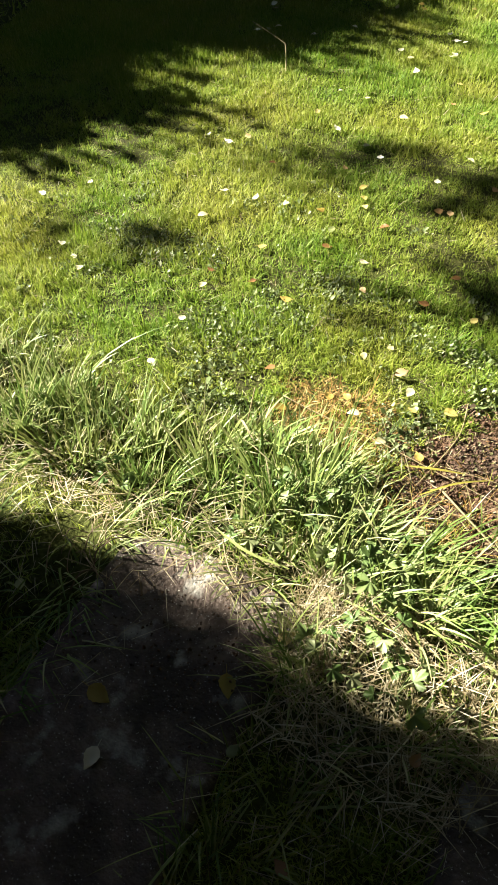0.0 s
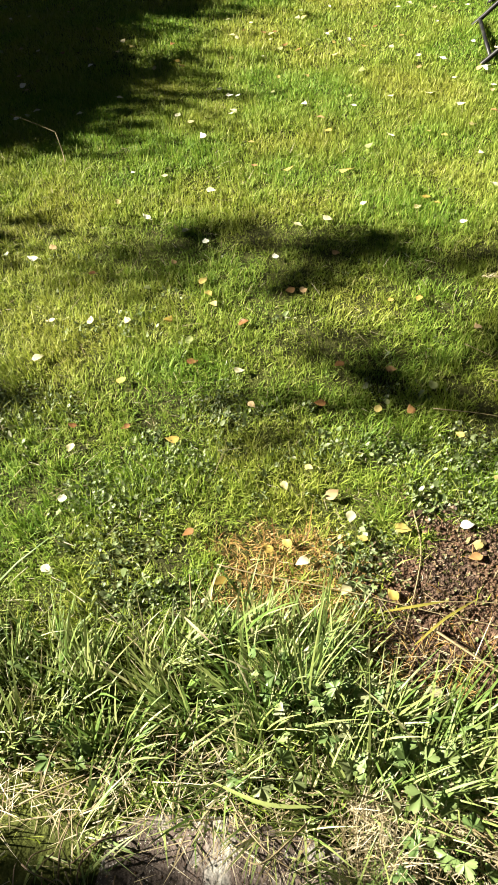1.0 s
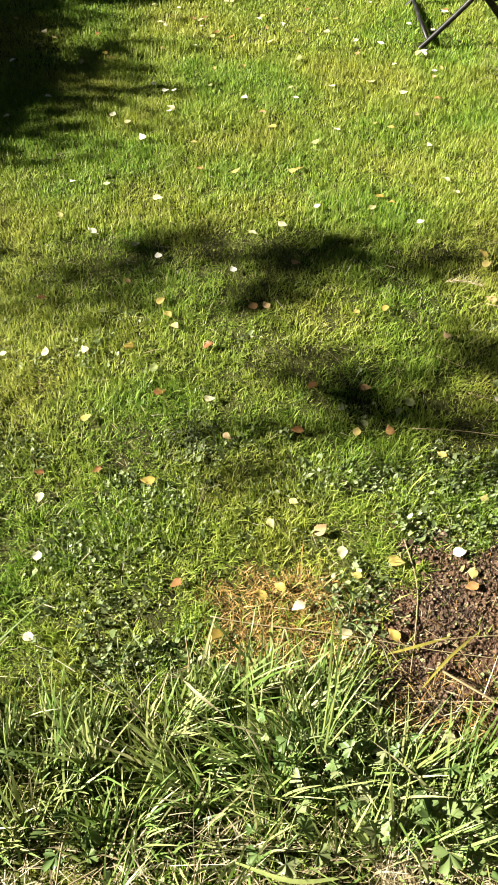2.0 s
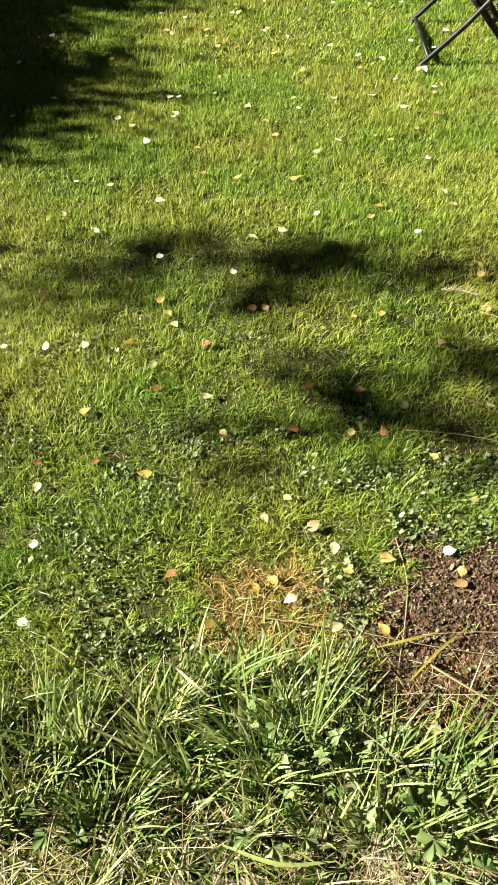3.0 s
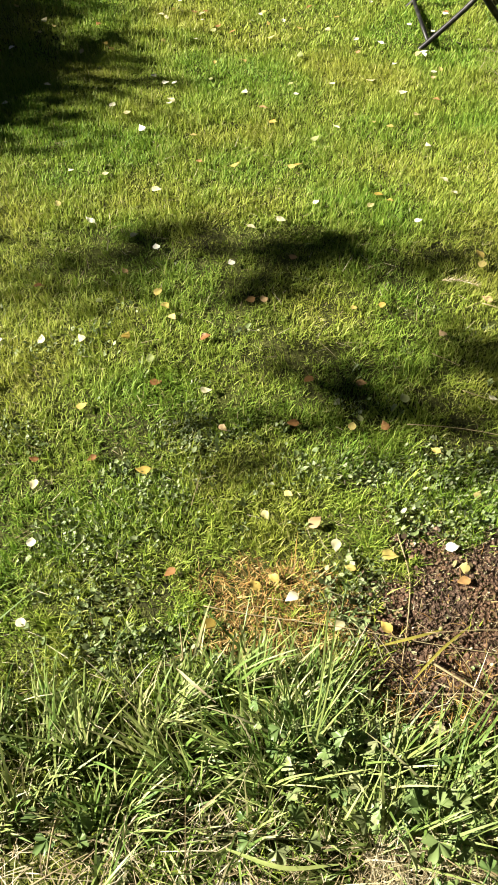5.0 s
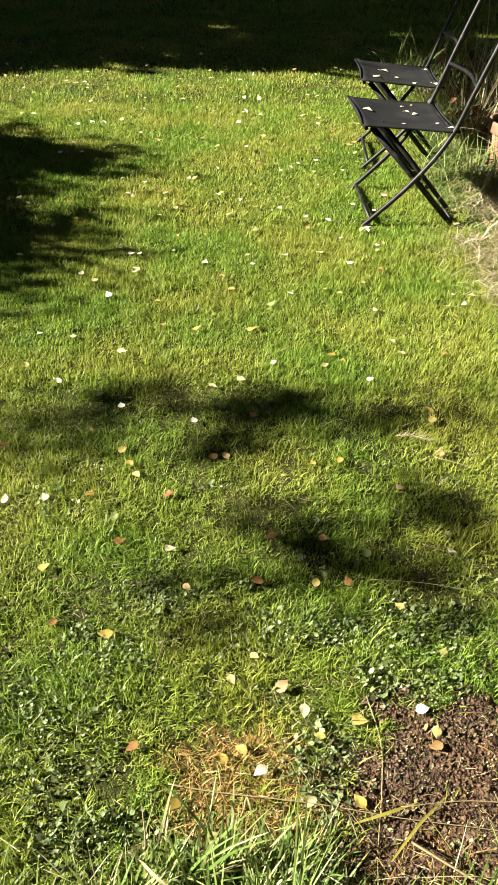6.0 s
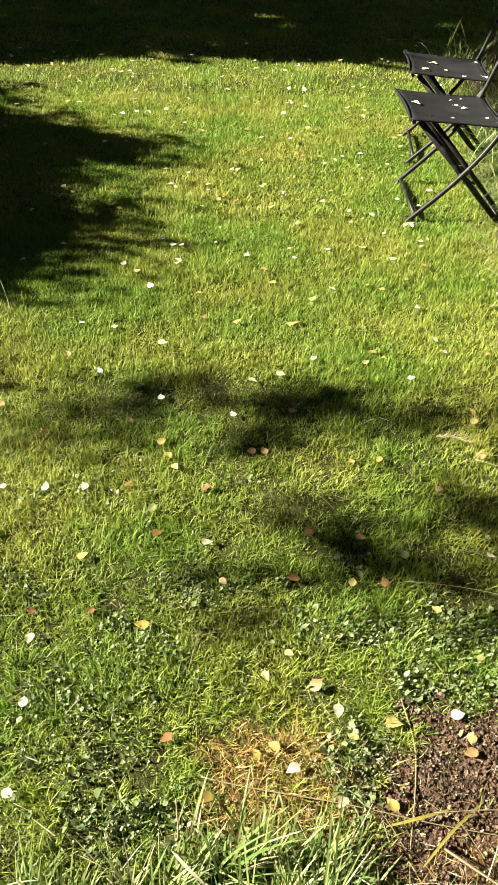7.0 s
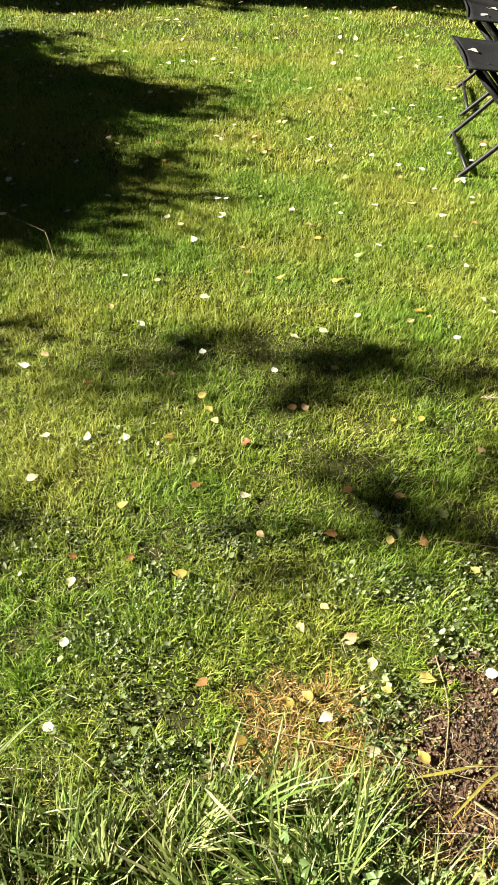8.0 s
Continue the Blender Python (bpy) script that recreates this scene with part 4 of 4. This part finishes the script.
GREEN_CLUMP = "clump of tall arching green grass behind the chairs"
STRAW_CLUMP = "clump of tall bleached grass in the overgrown bed"
for x, y, n, L, sp, lean, mat in ((1.24, 3.60, 260, 0.20, 0.06, 0.55, LONG), (1.30, 3.92, 300, 0.24, 0.07, 0.5, LONG), (1.36, 3.36, 200, 0.20, 0.06, 0.7, STRAW),
                                  (1.36, 4.35, 260, 0.26, 0.07, 0.4, LONG), (1.68, 4.15, 90, 0.28, 0.06, 0.35, STRAW), (1.46, 5.5, 200, 0.26, 0.07, 0.35, LONG), (1.50, 4.75, 220, 0.24, 0.07, 0.35, LONG),
                                  (1.62, 5.30, 110, 0.28, 0.07, 0.3, STRAW), (1.80, 4.9, 200, 0.28, 0.08, 0.3, LONG),
                                  (1.66, 3.72, 220, 0.32, 0.07, 0.45, STRAW), (1.18, 3.45, 240, 0.19, 0.05, 0.6, LONG), (1.15, 3.27, 180, 0.13, 0.05, 0.7, LONG), (1.30, 3.48, 240, 0.22, 0.06, 0.5, LONG), (1.27, 3.20, 160, 0.12, 0.05, 0.8, STRAW), (1.24, 2.66, 150, 0.12, 0.05, 0.9, STRAW), (1.17, 2.48, 130, 0.10, 0.05, 1.0, STRAW), (1.36, 2.95, 180, 0.18, 0.06, 0.6, STRAW),
                                  (1.46, 4.02, 60, 0.42, 0.05, 0.16, STRAW), (1.58, 4.30, 60, 0.46, 0.06, 0.16, STRAW), (1.68, 4.65, 60, 0.48, 0.06, 0.14, STRAW), (1.50, 4.55, 50, 0.40, 0.06, 0.18, STRAW), (1.82, 4.95, 60, 0.5, 0.07, 0.15, STRAW),
                                  (1.50, 3.45, 160, 0.26, 0.06, 0.5, STRAW), (1.45, 3.20, 160, 0.22, 0.06, 0.5, STRAW), (1.22, 3.02, 140, 0.12, 0.05, 0.8, LONG)):
    clump(x, y, n, L, 0.006, sp, lean, mat, GREEN_CLUMP if mat is LONG else STRAW_CLUMP)


def pot(x, y, tilt, turn, size):
    root = thing("terracotta_pot", "weathered terracotta flower pot half hidden in tall grass", "flower pot", "terracotta pots", place=pose(x, y, gz(x, y) - 0.01, tilt, 0, turn))

    def lathe(prof):
        bm = bmesh.new()
        rings = [[bm.verts.new((r * size * math.cos(2 * math.pi * k / 24), r * size * math.sin(2 * math.pi * k / 24), z * size)) for k in range(24)] for r, z in prof]
        for a, b in zip(rings, rings[1:]):
            for k in range(24):
                bm.faces.new((a[k], a[(k + 1) % 24], b[(k + 1) % 24], b[k])).smooth = True
        bm.faces.new(rings[0][::-1])
        return bm
    part("body", lathe([(0.30, 0.0), (0.31, 0.01), (0.44, 0.80), (0.41, 0.80), (0.28, 0.04)]), CLAY, root)
    part("rim", lathe([(0.43, 0.78), (0.475, 0.785), (0.49, 0.80), (0.495, 0.98), (0.48, 1.0), (0.44, 1.0), (0.43, 0.98)]), CLAY, root)
    part("soil", lathe([(0.005, 0.84), (0.3, 0.86), (0.435, 0.83)]), SOIL, root)


pot(1.55, 3.80, 6, 30, 0.25)


def big_leaf():
    verts, faces = [], []
    for i in range(9):
        t = i / 8
        w = 0.26 * math.sin(math.pi * (0.03 + 0.97 * t) ** 0.8)
        for u in (-1, -0.5, 0, 0.5, 1):
            verts.append((t, u * w, -0.45 * t * t + 0.35 * abs(u) * w + 0.03 * math.sin(11 * t + 4 * u)))
    for i in range(8):
        for j in range(4):
            faces.append((5 * i + j, 5 * i + 5 + j, 5 * i + 6 + j, 5 * i + j + 1))
    me = mesh_from("leaf", verts, faces)
    me.materials.append(DRY_BIG)
    return me


BIG = big_leaf()


def dried_plant(x, y, n, height):
    root = thing("dried_plant", "withered garden plant with drooping rust-brown leaves", "plant", "withered plants", place=pose(x, y, gz(x, y) - 0.01))
    for k in range(n):
        a = 2.4 * k + dice.uniform(0, 1)
        h, d = height * dice.uniform(0.5, 1.0), dice.uniform(0.03, 0.10)
        tip = Vector((d * math.cos(a), d * math.sin(a), h))
        part("stalk", tube(smooth_line([(0, 0, 0), tip * 0.6 + Vector((0, 0, 0.1 * h)), tip], 3), 0.003, 5, 0.002), DRY_BIG, root)
        s_ = dice.uniform(0.055, 0.11)
        part("leaf", BIG, None, root, place=pose(*tip, dice.gauss(0, 25), dice.uniform(30, 75), math.degrees(a)) @ Matrix.Diagonal((s_, s_, s_, 1)))


for x, y, n, h in ((1.44, 4.20, 14, 0.26), (1.52, 4.62, 14, 0.28), (1.62, 5.10, 14, 0.34), (1.70, 4.85, 14, 0.34), (1.74, 4.42, 14, 0.30), (1.60, 4.02, 12, 0.26), (1.88, 4.75, 14, 0.36), (1.84, 5.20, 14, 0.36)):
    dried_plant(x, y, n, h)


# ---- what casts the shade, outside the view ----
def leaf_mass(points, size):
    """Small folded leaves at the given places, as one crown."""
    n = len(points)
    a, b = rng.normal(0, 1, (n, 3)), rng.normal(0, 1, (n, 3))
    a /= np.linalg.norm(a, axis=1, keepdims=True)
    b -= a * np.sum(a * b, axis=1, keepdims=True)
    b /= np.linalg.norm(b, axis=1, keepdims=True)
    s_ = (size * rng.uniform(0.7, 1.3, n))[:, None]
    v = np.stack([points - a * s_ * 0.5, points - b * s_ * 0.36, points + a * s_ * 0.5, points + b * s_ * 0.36], 1)
    q = (np.arange(n) * 4)[:, None] + np.arange(4)[None]
    return mesh_bulk("crown", v.reshape(-1, 3), q)


def toward_sun(x, y, d):
    return np.array((x - d * SUN_COS, y, d * SUN_SIN))


# a birch to the west: hanging sprays at the ends of its limbs dapple the lawn
SPRAYS = ((-0.30, 1.73, 0.10, 0.075, 2.2), (-0.19, 1.80, 0.09, 0.06, 1.2), (-0.15, 1.70, 0.07, 0.05, 2.0), (0.06, 1.63, 0.10, 0.08, 2.0), (0.02, 1.50, 0.12, 0.05, 2.8), (0.17, 1.74, 0.10, 0.06, 1.6), (0.27, 1.67, 0.12, 0.07, 2.0),
          (0.42, 1.60, 0.12, 0.05, 1.0), (0.60, 1.62, 0.16, 0.06, 0.8), (-0.50, 1.64, 0.20, 0.07, 0.6), (-0.36, 1.51, 0.14, 0.05, 1.0), (-0.62, 1.52, 0.12, 0.05, 0.8), (0.15, 1.20, 0.09, 0.06, 2.4), (0.22, 1.12, 0.11, 0.06, 2.4),
          (0.36, 1.10, 0.10, 0.05, 1.5), (0.50, 1.27, 0.12, 0.06, 2.4), (0.60, 1.22, 0.10, 0.06, 2.0), (0.45, 1.06, 0.10, 0.05, 1.0), (-0.13, 1.05, 0.09, 0.03, 1.6), (0.03, 1.04, 0.09, 0.035, 0.8), (0.46, 0.93, 0.07, 0.05, 0.6),
          (0.08, 1.61, 0.34, 0.13, 0.25), (0.32, 1.14, 0.28, 0.12, 0.3), (-0.45, 1.58, 0.28, 0.12, 0.3), (0.10, 1.68, 0.14, 0.06, 1.0),
          (-0.70, 1.0, 0.14, 0.07, 2.0), (-1.0, 0.93, 0.12, 0.08, 1.4), (-0.04, 0.91, 0.08, 0.05, 1.0))
birch = thing("birch_tree", "birch tree with white bark and hanging sprays of leaves", "tree", place=pose(-5.2, -0.75, 0))
inv = Vector((-5.2, -0.75, 0))
part("trunk", tube(smooth_line([(0, 0, -0.05), (0.03, 0.02, 1.5), (-0.03, 0.0, 3.0), (0.02, 0.03, 4.6), (0, 0, 6.5)], 6), 0.11, 12, 0.03), BARK, birch)
sprays = []
spray_rng = np.random.default_rng(21)
for k, (x, y, rx, ry, dens) in enumerate(SPRAYS):
    c = toward_sun(x + 0.03, y, 5.6 + 0.2 * (k % 4))
    hv = rx * SUN_SIN
    n = int(2.0 * dens * math.pi * ry * hv / 0.00075) + 10
    p = spray_rng.normal(0, 1, (n, 3))
    p *= (spray_rng.uniform(0, 1, n) ** 0.45 / np.linalg.norm(p, axis=1))[:, None]
    knots = spray_rng.normal(0, 0.6, (9, 3))
    knots -= knots.mean(axis=0)
    p = 0.75 * p + knots[spray_rng.integers(0, 9, n)] * 0.42
    sprays.append(c + p * np.array((0.10, 2.0 * ry, 1.0 * hv)))
    tip = Vector(c) - inv
    part("limb", tube(smooth_line([(0, 0, 3.2 + 0.15 * (k % 5)), Vector((tip.x * 0.5, tip.y * 0.5, 4.6 + 0.1 * (k % 3))), Vector((tip.x, tip.y, 3.9)), tip], 5), 0.011, 6, 0.002), BARK, birch)
crown_points = np.concatenate(sprays) - np.array(inv)
part("crown", leaf_mass(crown_points, 0.042), HEDGE, birch)


# tall birches east and north, unseen, added so their high crowns block the sky
def sky_block_birch(x, y, reach):
    root = thing("birch_tree", "unseen tall birch added so its wide crown blocks sky light", "tree", "tall birches", place=pose(x, y, 0))
    part("trunk", tube(smooth_line([(0, 0, -0.1), (0.08, 0, 3), (-0.1, 0.1, 6), (-0.2, 0, 9.5)], 6), 0.17, 12, 0.04), BARK, root)
    boughs = []
    for k in range(16):
        a = 2 * math.pi * k / 16 + 0.2 * math.sin(5 * k)
        d = reach * (0.55 + 0.45 * ((k * 7) % 5) / 4)
        tip = Vector((d * math.cos(a) - 0.25 * reach, d * math.sin(a), 6.3 + 1.6 * ((k * 3) % 7) / 6))
        part("limb", tube(smooth_line([(0, 0, 4.2 + 0.2 * k), tip * 0.5 + Vector((0, 0, 3.2)), tip], 4), 0.05, 6, 0.01), BARK, root)
        for q in (0.45, 0.75, 1.0):
            n = 400
            p = rng.normal(0, 1, (n, 3))
            p *= (rng.uniform(0, 1, n) ** 0.4 / np.linalg.norm(p, axis=1))[:, None]
            boughs.append(np.array((tip.x * q, tip.y * q, tip.z + 0.9 * (1 - q))) + p * np.array((1.3, 1.3, 0.75)))
    part("crown", leaf_mass(np.concatenate(boughs), 0.16), HEDGE, root)


sky_block_birch(3.9, -0.2, 4.6)
sky_block_birch(4.4, 6.0, 5.0)
sky_block_birch(-1.6, 12.2, 5.0)
sky_block_birch(3.2, 12.0, 5.0)


# an unseen young birch added to the west; its high crown shades the overgrown bed
bed_shade_birch = thing("birch_tree", "unseen young birch added so its narrow high crown shades the bed", "tree", place=pose(-5.4, 6.55, 0))
part("trunk", tube(smooth_line([(0, 0, -0.05), (0.02, -0.1, 1.6), (-0.03, -0.4, 3.0), (0.02, -1.2, 4.2), (0, -1.6, 5.4)], 6), 0.07, 10, 0.02), BARK, bed_shade_birch)
for k in range(9):
    part("limb", tube(smooth_line([(0, -0.6 - 0.12 * k, 3.3 + 0.22 * k), (0.1, -1.1 - 0.08 * k, 3.7 + 0.2 * k), (0.2 * math.sin(k), -1.6 - 0.12 * (k % 5), 4.0 + 0.15 * k)], 4), 0.014, 6, 0.004), BARK, bed_shade_birch)
p = rng.normal(0, 1, (14000, 3))
p *= (rng.uniform(0, 1, 14000) ** 0.4 / np.linalg.norm(p, axis=1))[:, None]
part("crown", leaf_mass(np.array((0, -1.70, 4.62)) + p * np.array((0.4, 0.92, 0.98)) + rng.normal(0, 0.06, (14000, 3)), 0.07), HEDGE, bed_shade_birch)


# shrubs along the west side: the tops that draw the edge of the left-hand shade
def shrub(y, height, radius, x=-4.7):
    root = thing("shrub", "dense green garden shrub", "shrub", "shrubs along the lawn", place=pose(x, y, 0))
    for k in range(4):
        a = 1.6 * k + y
        part("stem", tube(smooth_line([(0.05 * math.cos(a), 0.05 * math.sin(a), -0.03), (0.2 * math.cos(a), 0.15 * math.sin(a), 0.5 * height), (0.3 * math.cos(a), 0.2 * math.sin(a), 0.9 * height)], 4), 0.02, 6, 0.006), BARK, root)
    n = int(11000 * height * radius)
    z = 0.93 * height * rng.uniform(0.03, 1, n) ** 0.8
    cap = np.sqrt(np.clip(1 - (z / height) ** 10, 0, 1)) * (0.85 + 0.15 * np.sin(9 * z + y * 7))
    a, r = rng.uniform(0, 2 * np.pi, n), np.sqrt(rng.uniform(0, 1, n))
    pts = np.stack([0.45 * r * cap * np.cos(a), radius * r * cap * np.sin(a), z], -1)
    m = n // 22
    twig = np.stack([rng.normal(0, 0.2, m), radius * rng.uniform(-1, 1, m), height * rng.uniform(0.88, 1.03, m)], -1)
    part("crown", leaf_mass(np.concatenate([pts, twig]), 0.068), HEDGE, root)


TAN = SUN_SIN / SUN_COS
for y, edge, rad in ((1.15, -1.38, 0.20), (1.45, -1.0, 0.2), (1.72, -0.8, 0.13), (1.95, -1.0, 0.16), (2.2, -0.98, 0.16), (2.45, -0.52, 0.17), (2.7, -0.38, 0.2), (2.93, -0.38, 0.2), (3.2, -0.54, 0.2), (3.44, -0.62, 0.2),
                     (3.66, -0.46, 0.18), (3.88, -0.24, 0.18), (4.08, -0.50, 0.16), (4.28, -0.90, 0.16), (4.5, -1.22, 0.16), (4.72, -1.4, 0.16), (4.95, -1.3, 0.18)):
    shrub(y, (edge + 4.42) * TAN, rad * 1.45)


# tall conifers to the north-west keep the far lawn dark
def conifer(x, y, height, radius):
    root = thing("conifer", "tall dense dark conifer out of view, placed to block light", "tree", "conifers", place=pose(x, y, 0))
    part("trunk", tube([(0, 0, -0.05), (0, 0, height * 0.5), (0, 0, height * 0.97)], 0.13, 10, 0.02), BARK, root)
    n = int(900 * height * radius)
    z = height * (0.02 + 0.98 * rng.uniform(0, 1, n))
    rr = radius * np.clip(1.05 - (z / height) ** 3, 0.05, 1) * (0.86 + 0.14 * np.sin(11 * z))
    a, r = rng.uniform(0, 2 * np.pi, n), np.sqrt(rng.uniform(0, 1, n))
    part("crown", leaf_mass(np.stack([rr * r * np.cos(a), rr * r * np.sin(a), z], -1), 0.23), HEDGE, root)


# the north and east rows are unseen, added to cut down sky light
for x, y, h, r in ((-6.3, 6.05, 2.85, 0.85), (-7.5, 6.80, 9.0, 1.0), (-7.8, 8.5, 9.0, 1.3), (-7.6, 10.1, 9.5, 1.3), (-7.5, 11.7, 9.5, 1.05), (-7.4, 13.3, 9.5, 1.05),
                   (-4.5, 15.5, 12.0, 1.1), (-2.3, 15.8, 12.0, 1.2), (0.0, 15.6, 12.0, 1.2), (2.3, 15.5, 12.0, 1.2), (4.6, 15.0, 12.0, 1.2),
                   (6.6, 0.5, 11.0, 1.3), (6.4, 2.8, 11.5, 1.3), (6.6, 5.1, 11.0, 1.3), (6.8, 7.4, 11.5, 1.3), (6.9, 9.8, 12.0, 1.3), (6.8, 12.2, 12.0, 1.3)):
    conifer(x, y, h, r)


# unseen red wooden house added behind; its porch roof shades the slab
def box(x0, x1, y0, y1, z0, z1):
    bm = bmesh.new()
    bmesh.ops.create_cube(bm, size=1)
    for v in bm.verts:
        v.co = Vector(((x0 + x1) / 2 + v.co.x * (x1 - x0), (y0 + y1) / 2 + v.co.y * (y1 - y0), (z0 + z1) / 2 + v.co.z * (z1 - z0)))
    return bm


house = thing("house", "unseen red-painted board house added so its covered porch shades the slab", "house", place=pose(0, 0, 0))
part("wall", box(-7, 7, -4.2, -1.6, -0.05, 5.0), PAINT, house)
part("door", box(-1.9, -1.0, -1.6, -1.56, 0.05, 2.05), PAINT, house)
win = part("window", box(1.4, 2.6, -1.6, -1.57, 0.95, 2.0), PAINT, house)
part("pane", box(1.46, 2.54, -1.57, -1.565, 1.01, 1.94), CLOTH, win)
part("shade_porch_roof", box(-7, 7, -1.6, -0.035, 2.30, 2.45), ROOF, house)
part("porch_side", box(-7, -6.9, -1.6, 0.06, -0.05, 2.30), PAINT, house)
part("porch_side", box(6.9, 7, -1.6, 0.06, -0.05, 2.30), PAINT, house)
# unseen climber added on the roof's edge; its leaves break up the shadow line
vine = thing("climbing_plant", "unseen climber added along the porch roof to soften its shadow edge", "climber", place=pose(0, 0.06, 2.4))
part("stem", tube(smooth_line([(-6.8 + 0.9 * k, 0.01 * math.sin(3 * k), 0.065 + 0.015 * math.cos(2 * k)) for k in range(15)], 4), 0.012, 6, 0.006), BARK, vine)
vx = rng.uniform(-6.6, -2.4, 3600)
part("crown", leaf_mass(np.stack([vx, rng.normal(-0.065, 0.04, 3600) + 0.05 * (value_noise(vx, vx * 0, 0.25, 12) - 0.5), rng.normal(0.02, 0.07, 3600)], -1), 0.045), HEDGE, vine)
roof = bmesh.new()
vs = [roof.verts.new(p) for p in ((-7.3, -4.6, 5.0), (7.3, -4.6, 5.0), (7.3, -1.3, 5.0), (-7.3, -1.3, 5.0), (-7.3, -2.9, 6.6), (7.3, -2.9, 6.6))]
for f in ((0, 1, 5, 4), (2, 3, 4, 5), (1, 2, 5), (3, 0, 4), (0, 3, 2, 1)):
    roof.faces.new([vs[k] for k in f])
part("roof", roof, ROOF, house)
